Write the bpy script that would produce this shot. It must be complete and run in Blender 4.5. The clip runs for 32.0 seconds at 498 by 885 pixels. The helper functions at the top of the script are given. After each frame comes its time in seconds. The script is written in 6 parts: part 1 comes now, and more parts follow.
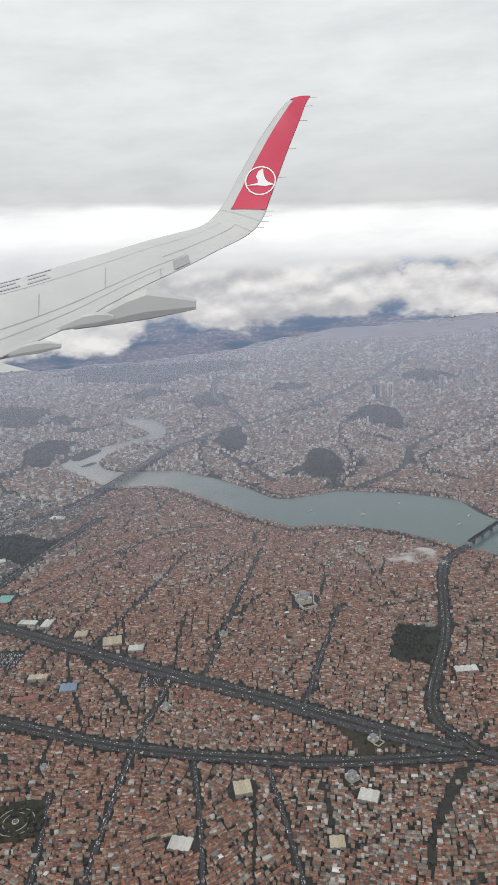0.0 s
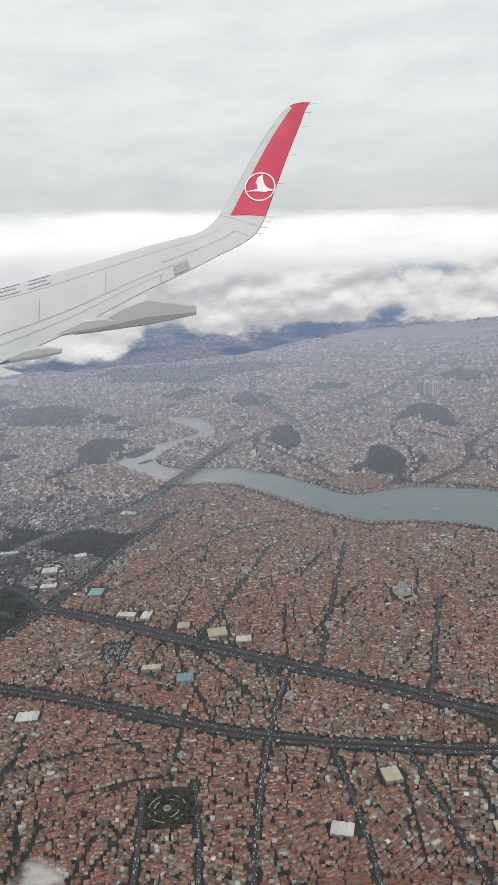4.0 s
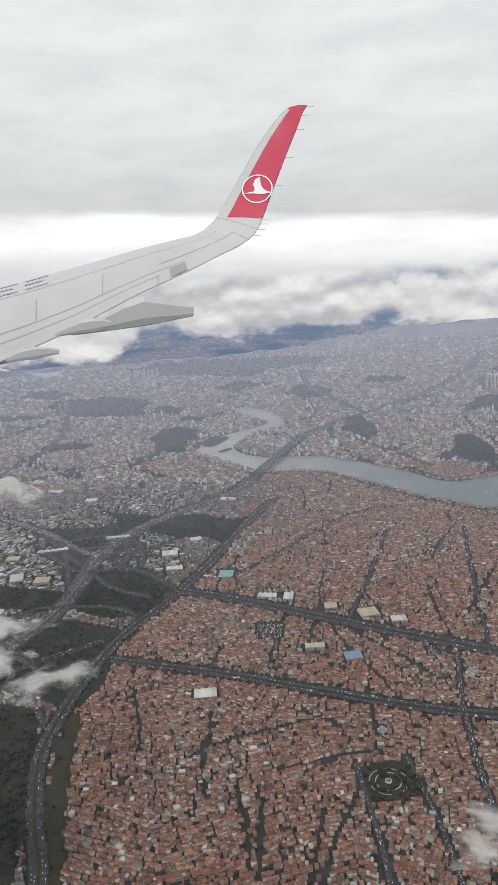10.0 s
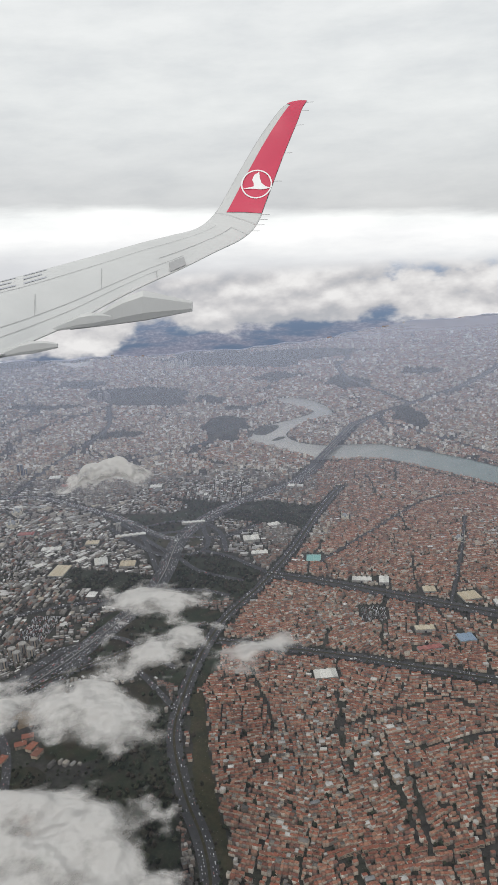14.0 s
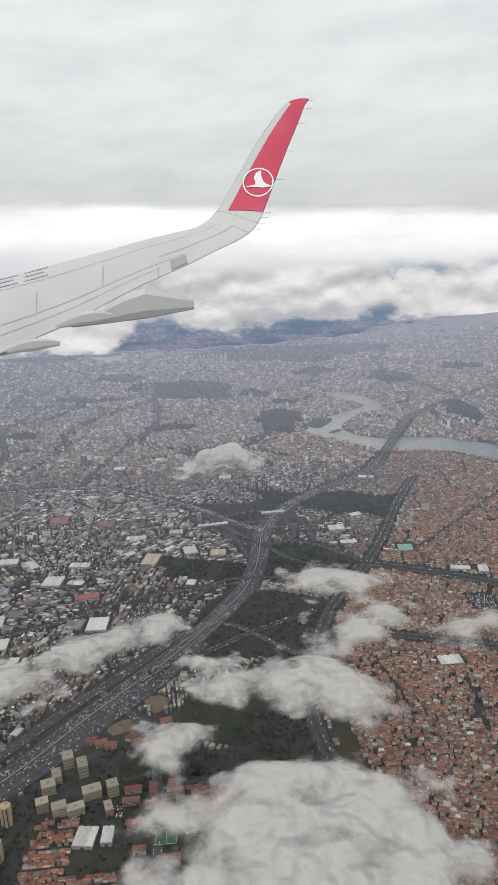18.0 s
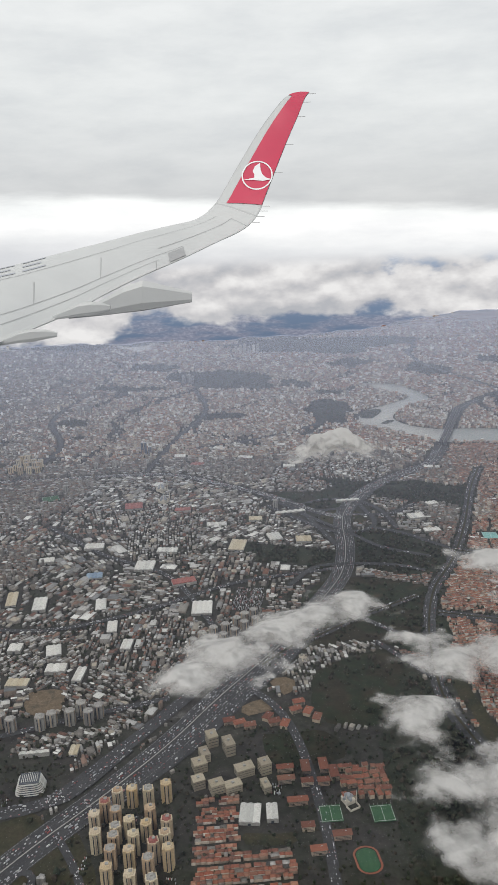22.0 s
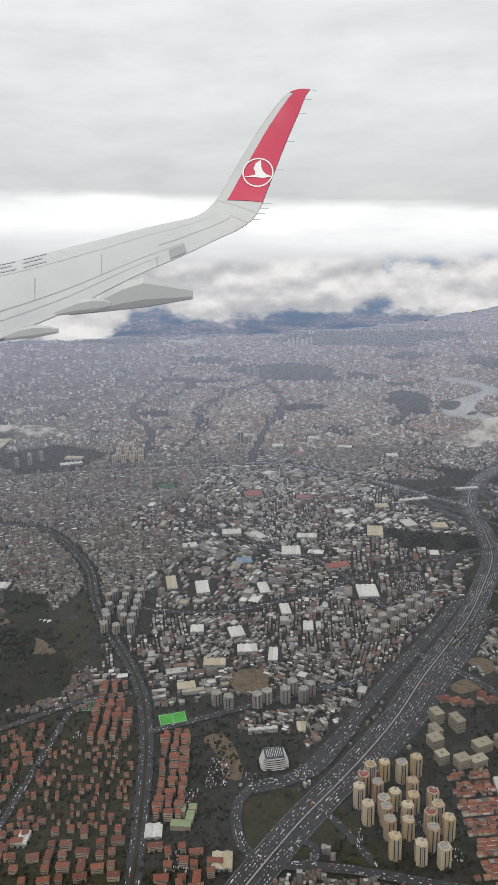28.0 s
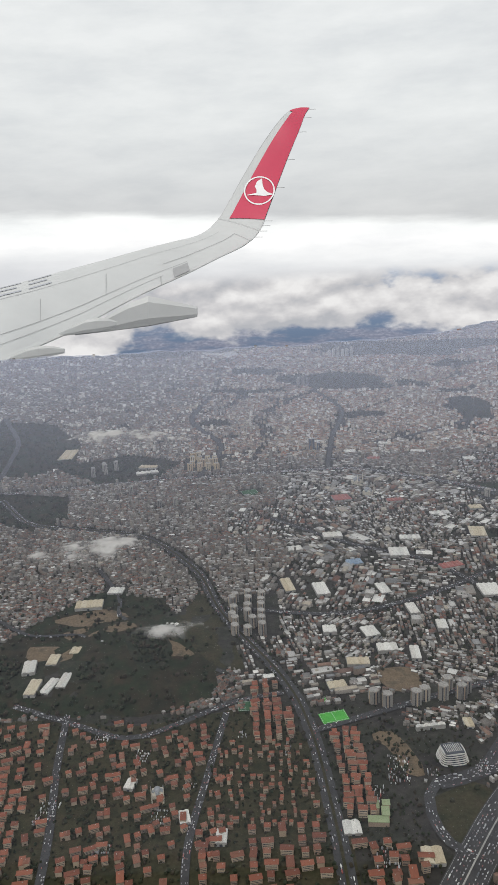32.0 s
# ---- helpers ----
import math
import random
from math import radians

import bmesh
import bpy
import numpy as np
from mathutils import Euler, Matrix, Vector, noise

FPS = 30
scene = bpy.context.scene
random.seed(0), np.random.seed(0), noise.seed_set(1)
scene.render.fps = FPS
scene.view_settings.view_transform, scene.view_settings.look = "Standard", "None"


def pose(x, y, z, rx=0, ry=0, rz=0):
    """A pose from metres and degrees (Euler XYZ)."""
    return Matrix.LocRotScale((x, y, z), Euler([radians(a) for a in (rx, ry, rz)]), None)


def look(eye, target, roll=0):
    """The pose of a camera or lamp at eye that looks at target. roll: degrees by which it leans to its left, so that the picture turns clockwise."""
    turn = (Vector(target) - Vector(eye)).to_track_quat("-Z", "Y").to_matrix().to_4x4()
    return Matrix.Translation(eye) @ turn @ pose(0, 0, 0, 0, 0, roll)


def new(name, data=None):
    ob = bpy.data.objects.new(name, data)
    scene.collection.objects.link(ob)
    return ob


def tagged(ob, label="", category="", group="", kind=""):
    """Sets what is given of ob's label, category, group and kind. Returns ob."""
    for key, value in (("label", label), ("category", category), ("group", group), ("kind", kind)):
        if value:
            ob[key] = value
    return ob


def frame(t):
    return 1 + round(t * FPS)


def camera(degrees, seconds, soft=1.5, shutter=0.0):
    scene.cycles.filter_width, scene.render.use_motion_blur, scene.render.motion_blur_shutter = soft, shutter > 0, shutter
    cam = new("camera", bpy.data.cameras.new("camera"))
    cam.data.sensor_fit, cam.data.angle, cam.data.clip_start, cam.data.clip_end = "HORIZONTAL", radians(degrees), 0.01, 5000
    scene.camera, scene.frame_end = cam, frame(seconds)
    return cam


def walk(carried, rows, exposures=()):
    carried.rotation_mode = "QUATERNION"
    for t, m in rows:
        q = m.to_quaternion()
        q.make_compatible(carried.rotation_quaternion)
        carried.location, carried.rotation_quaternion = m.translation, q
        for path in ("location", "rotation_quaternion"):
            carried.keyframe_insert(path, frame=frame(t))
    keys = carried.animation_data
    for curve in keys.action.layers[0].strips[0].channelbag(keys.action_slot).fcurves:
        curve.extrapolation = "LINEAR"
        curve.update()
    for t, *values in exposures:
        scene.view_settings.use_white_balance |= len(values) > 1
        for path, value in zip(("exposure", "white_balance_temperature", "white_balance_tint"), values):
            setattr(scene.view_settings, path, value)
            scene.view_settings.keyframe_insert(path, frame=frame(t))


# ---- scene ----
# The model is laid out at 1:50, so that one unit stands for fifty metres of the city.
cam = camera(37.0, 32.0, soft=1.05)
PATH = [
    (0, (0.000, 0.000, 26.000), (-0.627, 48.220, 12.791), -3.74),
    (0.5, (-0.933, -0.031, 25.945), (-1.527, 48.202, 12.786), -3.65),
    (1, (-1.862, -0.055, 25.883), (-2.400, 48.192, 12.773), -3.58),
    (1.5, (-2.787, -0.072, 25.815), (-3.294, 48.178, 12.713), -3.54),
    (2, (-3.708, -0.083, 25.741), (-4.212, 48.138, 12.533), -3.60),
    (2.5, (-4.625, -0.088, 25.662), (-5.104, 48.148, 12.504), -3.62),
    (3, (-5.539, -0.088, 25.578), (-6.018, 48.179, 12.538), -3.68),
    (3.5, (-6.449, -0.084, 25.490), (-6.957, 48.235, 12.643), -3.72),
    (5.5, (-10.062, -0.030, 25.114), (-10.431, 48.267, 12.179), -3.43),
    (6, (-10.959, -0.010, 25.017), (-11.285, 48.312, 12.175), -3.38),
    (6.5, (-11.854, 0.012, 24.918), (-12.166, 48.339, 12.095), -3.32),
    (7, (-12.747, 0.035, 24.820), (-13.049, 48.359, 11.987), -3.39),
    (7.5, (-13.638, 0.059, 24.722), (-13.898, 48.384, 11.893), -3.28),
    (8, (-14.528, 0.084, 24.625), (-14.764, 48.418, 11.827), -3.41),
    (8.5, (-15.416, 0.109, 24.530), (-15.638, 48.438, 11.715), -3.46),
    (9, (-16.303, 0.134, 24.435), (-16.467, 48.477, 11.672), -3.44),
    (9.5, (-17.189, 0.159, 24.343), (-17.308, 48.523, 11.660), -3.33),
    (10, (-18.073, 0.183, 24.252), (-18.168, 48.531, 11.508), -3.27),
    (10.5, (-18.957, 0.206, 24.164), (-19.007, 48.557, 11.430), -3.18),
    (11, (-19.840, 0.228, 24.079), (-19.889, 48.561, 11.273), -3.15),
    (11.5, (-20.723, 0.249, 23.996), (-20.785, 48.542, 11.041), -3.11),
    (12, (-21.605, 0.269, 23.916), (-21.567, 48.573, 11.006), -2.70),
    (12.5, (-22.487, 0.286, 23.839), (-22.406, 48.619, 11.035), -2.63),
    (13, (-23.369, 0.302, 23.766), (-23.236, 48.662, 11.064), -2.54),
    (13.5, (-24.250, 0.316, 23.696), (-24.153, 48.661, 10.936), -2.72),
    (14, (-25.132, 0.328, 23.629), (-25.014, 48.603, 10.607), -2.86),
    (14.5, (-26.013, 0.338, 23.566), (-25.762, 48.737, 11.018), -2.72),
    (16.5, (-29.542, 0.353, 23.347), (-29.264, 48.637, 10.362), -2.43),
    (17, (-30.425, 0.351, 23.300), (-30.190, 48.628, 10.290), -2.49),
    (17.5, (-31.309, 0.346, 23.256), (-31.127, 48.600, 10.161), -2.55),
    (18, (-32.193, 0.339, 23.216), (-32.053, 48.585, 10.090), -2.67),
    (18.5, (-33.078, 0.330, 23.178), (-32.928, 48.567, 10.016), -2.73),
    (19, (-33.964, 0.319, 23.142), (-33.861, 48.543, 9.931), -2.82),
    (19.5, (-34.851, 0.306, 23.109), (-34.683, 48.540, 9.939), -2.68),
    (20, (-35.738, 0.290, 23.077), (-35.475, 48.503, 9.832), -2.33),
    (20.5, (-36.627, 0.273, 23.048), (-36.313, 48.470, 9.743), -2.30),
    (21, (-37.516, 0.254, 23.020), (-37.201, 48.370, 9.423), -2.15),
    (21.5, (-38.406, 0.234, 22.992), (-37.981, 48.394, 9.560), -2.08),
    (22, (-39.297, 0.213, 22.966), (-38.820, 48.343, 9.429), -1.89),
    (22.5, (-40.189, 0.190, 22.939), (-39.649, 48.321, 9.407), -1.75),
    (23, (-41.082, 0.167, 22.913), (-40.523, 48.283, 9.330), -1.65),
    (23.5, (-41.976, 0.143, 22.886), (-41.399, 48.250, 9.270), -1.57),
    (24, (-42.871, 0.118, 22.857), (-42.191, 48.247, 9.323), -1.42),
    (24.5, (-43.767, 0.094, 22.827), (-43.076, 48.267, 9.452), -1.34),
    (25, (-44.663, 0.070, 22.794), (-43.958, 48.209, 9.298), -1.23),
    (25.5, (-45.561, 0.047, 22.759), (-44.899, 48.138, 9.093), -1.39),
    (27.5, (-49.161, -0.031, 22.578), (-48.492, 48.043, 8.853), -1.49),
    (28, (-50.063, -0.045, 22.519), (-49.446, 48.036, 8.816), -1.59),
    (28.5, (-50.966, -0.056, 22.453), (-50.327, 48.042, 8.807), -1.59),
    (29, (-51.869, -0.063, 22.380), (-51.207, 48.051, 8.794), -1.60),
    (29.5, (-52.773, -0.066, 22.298), (-52.127, 48.026, 8.635), -1.72),
    (30, (-53.678, -0.065, 22.207), (-53.263, 48.272, 9.424), -2.55),
    (30.5, (-54.583, -0.058, 22.106), (-54.266, 48.491, 10.152), -2.72),
    (31, (-55.488, -0.045, 21.994), (-55.250, 48.325, 9.334), -2.80),
    (31.5, (-56.394, -0.027, 21.870), (-56.110, 48.325, 9.141), -2.76),
    (32, (-57.300, -0.001, 21.733), (-56.982, 48.379, 9.109), -2.74),
]
walk(cam, [(t, look(eye, target, roll)) for t, eye, target, roll in PATH])

# ---- light: an overcast sky, with a soft sun behind the cloud, south of the city ----
SUN_HEIGHT, SUN_TURN = radians(55), radians(205)
world = bpy.data.worlds.new("overcast_sky")
scene.world = world
world.use_nodes = True


def wire(tree):
    """Shortcuts for building node trees."""
    def node(kind, **sets):
        n = tree.nodes.new(kind)
        for key, value in sets.items():
            n.inputs[key.replace("_", " ")].default_value = value
        return n

    def link(a, out, b, into):
        tree.links.new(a.outputs[out], b.inputs[into])
    return node, link


def ramp(node_, stops):
    el = node_.color_ramp.elements
    while len(el) < len(stops):
        el.new(0.5)
    for e, (p, c) in zip(el, stops):
        e.position, e.color = p, (*c, 1)


def sky():
    tree = world.node_tree
    tree.nodes.clear()
    node, link = wire(tree)

    def put(value, n, k):
        if isinstance(value, (int, float)):
            n.inputs[k].default_value = value
        else:
            tree.links.new(value, n.inputs[k])

    def calc(how, *values):
        n = node("ShaderNodeMath")
        n.operation = how
        for k, value in enumerate(values):
            put(value, n, k)
        return n.outputs[0]

    def fade(value, low, high, to_low=0.0, to_high=1.0):
        n = node("ShaderNodeMapRange")
        n.interpolation_type = "SMOOTHSTEP"
        for k, v in enumerate((value, low, high, to_low, to_high)):
            put(v, n, k)
        return n.outputs[0]

    def spot(u, v, w=0.0):
        n = node("ShaderNodeCombineXYZ")
        for k, value in enumerate((u, v, w)):
            put(value, n, k)
        return n.outputs[0]

    def clouds(where, scale, detail=8.0, rough=0.56):
        n = node("ShaderNodeTexNoise", Scale=scale, Detail=detail, Roughness=rough)
        tree.links.new(where, n.inputs["Vector"])
        return n.outputs["Fac"]

    def mix(how, factor, a, b):
        n = node("ShaderNodeMix")
        n.data_type, n.blend_type = "RGBA", how
        for k, value in ((0, factor), (6, a), (7, b)):
            if isinstance(value, tuple):
                n.inputs[k].default_value = (*value, 1)
            else:
                put(value, n, k)
        return n.outputs[2]

    def tones(value, stops):
        n = node("ShaderNodeValToRGB")
        ramp(n, stops)
        put(value, n, 0)
        return n.outputs[0]

    out, back = node("ShaderNodeOutputWorld"), node("ShaderNodeBackground")
    place, parts = node("ShaderNodeTexCoord"), node("ShaderNodeSeparateXYZ")
    link(place, "Generated", parts, 0)
    x, y, z = parts.outputs
    flat = calc("MAXIMUM", calc("SQRT", calc("ADD", calc("MULTIPLY", x, x), calc("MULTIPLY", y, y))), 0.02)
    u, v = calc("DIVIDE", x, flat), calc("DIVIDE", z, flat)

    # the high grey deck and the white gap under it: the pattern is drawn out along the horizon
    big = clouds(spot(calc("MULTIPLY", u, 3.2), calc("MULTIPLY", y, 3.2), calc("MULTIPLY", z, 20)), 1.0, 7.0, 0.58)
    small = clouds(spot(calc("MULTIPLY", u, 8), calc("MULTIPLY", y, 8), calc("MULTIPLY", z, 30)), 1.0, 8.0, 0.6)
    height = calc("ADD", calc("MULTIPLY_ADD", big, 0.05, z), calc("MULTIPLY", u, 0.045))
    scaled = calc("DIVIDE", calc("ADD", height, 0.175), 0.6)
    bands = tones(scaled, [(0.0, (0.66, 0.67, 0.70)), (0.285, (0.74, 0.75, 0.77)), (0.315, (0.86, 0.87, 0.88)), (0.352, (1.02, 1.02, 1.02)), (0.382, (0.97, 0.985, 0.98)),
                           (0.405, (0.62, 0.63, 0.64)), (0.46, (0.66, 0.67, 0.675)), (0.60, (0.77, 0.785, 0.78)), (1.0, (0.80, 0.82, 0.82))])
    deck = mix("MULTIPLY", 1.0, bands, tones(small, [(0.34, (0.92, 0.925, 0.935)), (0.52, (1.0, 1.0, 1.0)), (0.70, (1.07, 1.065, 1.06))]))

    # heaped cloud over the far country: crowns painted bright and feet greyer as if lit from above, open lanes between
    def heap(up):
        w = calc("ADD", v, up)
        return calc("ADD", calc("MULTIPLY", clouds(spot(calc("MULTIPLY", u, 8.0), calc("MULTIPLY", w, 15), 3.3), 1.0, 6.0, 0.5), 0.8),
                    calc("MULTIPLY", clouds(spot(calc("MULTIPLY", u, 30), calc("MULTIPLY", w, 44), 7.1), 1.0, 5.0, 0.5), 0.2))
    body, over = heap(0.0), heap(0.014)
    lean = calc("MULTIPLY", u, -0.24)
    cover = calc("ADD", calc("ADD", body, lean), fade(v, -0.155, -0.08, -0.20, 0.16))
    mask = fade(cover, 0.475, 0.56)
    lit = calc("ADD", 0.5, calc("MULTIPLY", calc("SUBTRACT", body, over), 3.8))
    vapour_tone = tones(lit, [(0.12, (0.46, 0.47, 0.50)), (0.4, (0.58, 0.575, 0.59)), (0.6, (0.69, 0.68, 0.685)), (0.9, (0.84, 0.83, 0.825))])
    # the far country below: wooded ridges and pale settlements, distance haze painted in as bluer, paler tones
    grain = clouds(spot(calc("MULTIPLY", u, 150), calc("MULTIPLY", v, 420), 0.0), 1.0, 3.0, 0.7)
    quarters = clouds(spot(calc("MULTIPLY", u, 13), calc("MULTIPLY", v, 60), 1.4), 1.0, 6.0, 0.62)
    # how much painted haze the tones take on towards the horizon
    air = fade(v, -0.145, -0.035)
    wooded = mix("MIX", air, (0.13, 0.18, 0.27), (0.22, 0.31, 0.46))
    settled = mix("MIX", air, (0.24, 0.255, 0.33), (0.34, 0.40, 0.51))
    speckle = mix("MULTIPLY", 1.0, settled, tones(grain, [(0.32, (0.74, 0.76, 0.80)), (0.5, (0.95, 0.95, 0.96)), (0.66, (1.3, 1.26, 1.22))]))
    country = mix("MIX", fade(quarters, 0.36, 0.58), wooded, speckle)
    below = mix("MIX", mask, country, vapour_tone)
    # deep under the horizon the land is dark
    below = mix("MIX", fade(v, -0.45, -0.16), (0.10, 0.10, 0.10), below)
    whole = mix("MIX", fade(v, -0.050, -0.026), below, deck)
    # clear air above the cover gives a trace of blue
    clear = node("ShaderNodeTexSky")
    clear.sky_type, clear.sun_disc = "NISHITA", False
    clear.sun_elevation, clear.sun_rotation = SUN_HEIGHT, SUN_TURN
    tree.links.new(mix("ADD", 0.006, whole, clear.outputs[0]), back.inputs["Color"])
    back.inputs["Strength"].default_value = 1.0
    link(back, 0, out, "Surface")


sky()
sun = new("sun", bpy.data.lights.new("sun", "SUN"))
sun.data.energy, sun.data.angle, sun.data.color = 1.25, radians(12), (1.0, 0.96, 0.90)
sun.matrix_world = look((0, 0, 0), (math.sin(SUN_TURN) * -math.cos(SUN_HEIGHT), -math.cos(SUN_TURN) * math.cos(SUN_HEIGHT), -math.sin(SUN_HEIGHT)))

# ---- materials ----


def paint(name, stops, rough=0.8, grain=6.0, spread=0.25, by="noise", bump=0.0, metal=0.0, soil=0.5):
    """A surface whose colours run through stops: by noise, from island to island, or from object to object; finer dirt over it."""
    m = bpy.data.materials.new(name)
    m.use_nodes = True
    node, link = wire(m.node_tree)
    skin = m.node_tree.nodes["Principled BSDF"]
    skin.inputs["Roughness"].default_value, skin.inputs["Metallic"].default_value = rough, metal
    skin.inputs["Specular IOR Level"].default_value = 0.2 if rough > 0.8 else 0.5
    place = node("ShaderNodeTexCoord")
    where = "Object"
    coarse = node("ShaderNodeTexNoise", Scale=grain, Detail=5.0, Roughness=0.6)
    link(place, where, coarse, "Vector")
    colours = node("ShaderNodeValToRGB")
    ramp(colours, [(k / max(1, len(stops) - 1), c) for k, c in enumerate(stops)])
    if by == "noise":
        widen = node("ShaderNodeMapRange")
        widen.inputs["From Min"].default_value, widen.inputs["From Max"].default_value = 0.3, 0.7
        link(coarse, "Fac", widen, "Value")
        link(widen, 0, colours, "Fac")
    elif by == "island":
        one = node("ShaderNodeNewGeometry")
        link(one, "Random Per Island", colours, "Fac")
    else:
        one = node("ShaderNodeObjectInfo")
        link(one, "Random", colours, "Fac")
    dirt = node("ShaderNodeTexNoise", Scale=grain * 5.3, Detail=4.0, Roughness=0.7)
    link(place, where, dirt, "Vector")
    shade = node("ShaderNodeMapRange")
    shade.inputs["From Min"].default_value, shade.inputs["From Max"].default_value = 0.25, 0.75
    shade.inputs["To Min"].default_value, shade.inputs["To Max"].default_value = 1 - spread, 1 + spread * soil
    link(dirt, "Fac", shade, "Value")
    mixed = node("ShaderNodeMix")
    mixed.data_type, mixed.blend_type = "RGBA", "MULTIPLY"
    mixed.inputs["Factor"].default_value = 1.0
    link(colours, "Color", mixed, 6)
    link(shade, 0, mixed, 7)
    link(mixed, 2, skin, "Base Color")
    if bump:
        rise = node("ShaderNodeBump", Strength=bump, Distance=0.02)
        link(dirt, "Fac", rise, "Height")
        link(rise, 0, skin, "Normal")
    return m


GROUND = paint("worn_ground", [(0.024, 0.023, 0.022), (0.042, 0.039, 0.035), (0.031, 0.033, 0.024), (0.058, 0.053, 0.047)], 0.95, 0.5, 0.5, bump=0.3)
GRASS = paint("winter_grass", [(0.022, 0.025, 0.014), (0.038, 0.036, 0.019), (0.050, 0.040, 0.024)], 0.95, 1.1, 0.45, bump=0.4)
WOODS = paint("woodland_floor", [(0.015, 0.021, 0.014), (0.028, 0.032, 0.02), (0.038, 0.035, 0.026)], 0.95, 1.4, 0.5, bump=0.5)
FIELD = paint("dark_winter_field", [(0.014, 0.018, 0.011), (0.030, 0.025, 0.015), (0.018, 0.026, 0.013), (0.040, 0.029, 0.018)], 0.95, 0.35, 0.5, bump=0.4)
EARTH = paint("bare_earth", [(0.101, 0.076, 0.050), (0.144, 0.108, 0.072), (0.079, 0.065, 0.047)], 0.95, 1.6, 0.4, bump=0.3)
ASPHALT = paint("asphalt", [(0.040, 0.040, 0.043), (0.058, 0.058, 0.060)], 0.85, 1.5, 0.3)
CONCRETE = paint("concrete", [(0.24, 0.235, 0.225), (0.33, 0.32, 0.30)], 0.85, 3.0, 0.25)
MARKING = paint("road_paint", [(0.38, 0.38, 0.36), (0.5, 0.5, 0.48)], 0.7, 9.0, 0.2)
WALLS = paint("rendered_walls", [(0.22, 0.175, 0.135), (0.36, 0.30, 0.24), (0.10, 0.083, 0.072), (0.46, 0.41, 0.345), (0.22, 0.15, 0.11), (0.12, 0.10, 0.09), (0.55, 0.51, 0.45)], 0.85, 4.0, 0.35, by="island")
PALEWALLS = paint("pale_rendered_walls", [(0.42, 0.40, 0.37), (0.56, 0.54, 0.50), (0.33, 0.31, 0.29), (0.62, 0.61, 0.58), (0.48, 0.42, 0.36)], 0.8, 4.0, 0.25, by="island")
TILES = paint("clay_tile_roofs", [(0.225, 0.085, 0.056), (0.28, 0.12, 0.08), (0.11, 0.048, 0.037), (0.33, 0.17, 0.115), (0.155, 0.08, 0.064), (0.26, 0.09, 0.057)], 0.85, 5.0, 0.4, by="island")
GREYWALLS = paint("grey_rendered_walls", [(0.114, 0.105, 0.095), (0.183, 0.172, 0.156), (0.077, 0.073, 0.070), (0.228, 0.211, 0.192), (0.138, 0.110, 0.091), (0.091, 0.086, 0.082), (0.274, 0.260, 0.242)], 0.85, 4.0, 0.35, by="island")
DULLTILES = paint("weathered_tile_roofs", [(0.150, 0.076, 0.055), (0.185, 0.103, 0.079), (0.106, 0.062, 0.051), (0.220, 0.145, 0.114), (0.132, 0.091, 0.077), (0.167, 0.081, 0.060)], 0.85, 5.0, 0.4, by="island")
FLATS = paint("flat_roofs", [(0.094, 0.089, 0.085), (0.198, 0.181, 0.164), (0.066, 0.063, 0.061), (0.283, 0.265, 0.236), (0.113, 0.099, 0.085), (0.321, 0.307, 0.292), (0.434, 0.424, 0.406)], 0.85, 4.0, 0.35, by="island")
SHEETS = paint("metal_sheet_roofs", [(0.20, 0.20, 0.195), (0.46, 0.45, 0.43), (0.12, 0.124, 0.13), (0.33, 0.29, 0.23), (0.09, 0.095, 0.102), (0.64, 0.63, 0.60), (0.12, 0.117, 0.113)], 0.6, 4.0, 0.2, by="island")
LEAVES = paint("bare_and_evergreen_trees", [(0.018, 0.025, 0.014), (0.033, 0.037, 0.021), (0.042, 0.034, 0.025), (0.024, 0.034, 0.019)], 0.95, 8.0, 0.5, by="island")
CARS = paint("car_paint", [(0.52, 0.52, 0.52), (0.58, 0.58, 0.56), (0.06, 0.06, 0.07), (0.30, 0.30, 0.32), (0.46, 0.46, 0.48), (0.06, 0.065, 0.075), (0.24, 0.05, 0.04), (0.35, 0.35, 0.37), (0.10, 0.10, 0.11)], 0.35, 3.0, 0.1, by="island")
CREAM = paint("cream_render", [(0.44, 0.36, 0.235), (0.50, 0.435, 0.32), (0.36, 0.25, 0.16), (0.48, 0.42, 0.32), (0.42, 0.31, 0.17), (0.54, 0.49, 0.40)], 0.85, 3.0, 0.25, by="object")
SANDWALL = paint("sand_coloured_render", [(0.27, 0.235, 0.175), (0.34, 0.30, 0.23), (0.23, 0.20, 0.155)], 0.85, 3.0, 0.25, by="object")
CLAY = paint("clay_tiles", [(0.18, 0.066, 0.044), (0.23, 0.09, 0.058), (0.13, 0.052, 0.037), (0.20, 0.10, 0.07)], 0.85, 7.0, 0.35, by="object")
PLASTER = paint("weathered_plaster", [(0.36, 0.28, 0.205), (0.43, 0.355, 0.27), (0.27, 0.215, 0.17), (0.34, 0.24, 0.17)], 0.85, 4.0, 0.3, by="object")
GLAZING = paint("dark_glazing", [(0.03, 0.035, 0.045), (0.06, 0.07, 0.085)], 0.15, 12.0, 0.2)
STONE = paint("pale_limestone", [(0.42, 0.39, 0.33), (0.52, 0.48, 0.41)], 0.85, 3.0, 0.25)
LEAD = paint("lead_dome", [(0.20, 0.22, 0.24), (0.28, 0.29, 0.31)], 0.5, 3.0, 0.2, metal=0.3)
WHITE = paint("white_sheet", [(0.40, 0.40, 0.38), (0.58, 0.57, 0.54), (0.46, 0.445, 0.41)], 0.6, 3.0, 0.4, by="object")
SAND = paint("sand_coloured_sheet", [(0.368, 0.312, 0.216), (0.448, 0.400, 0.304)], 0.7, 3.0, 0.4, by="object")
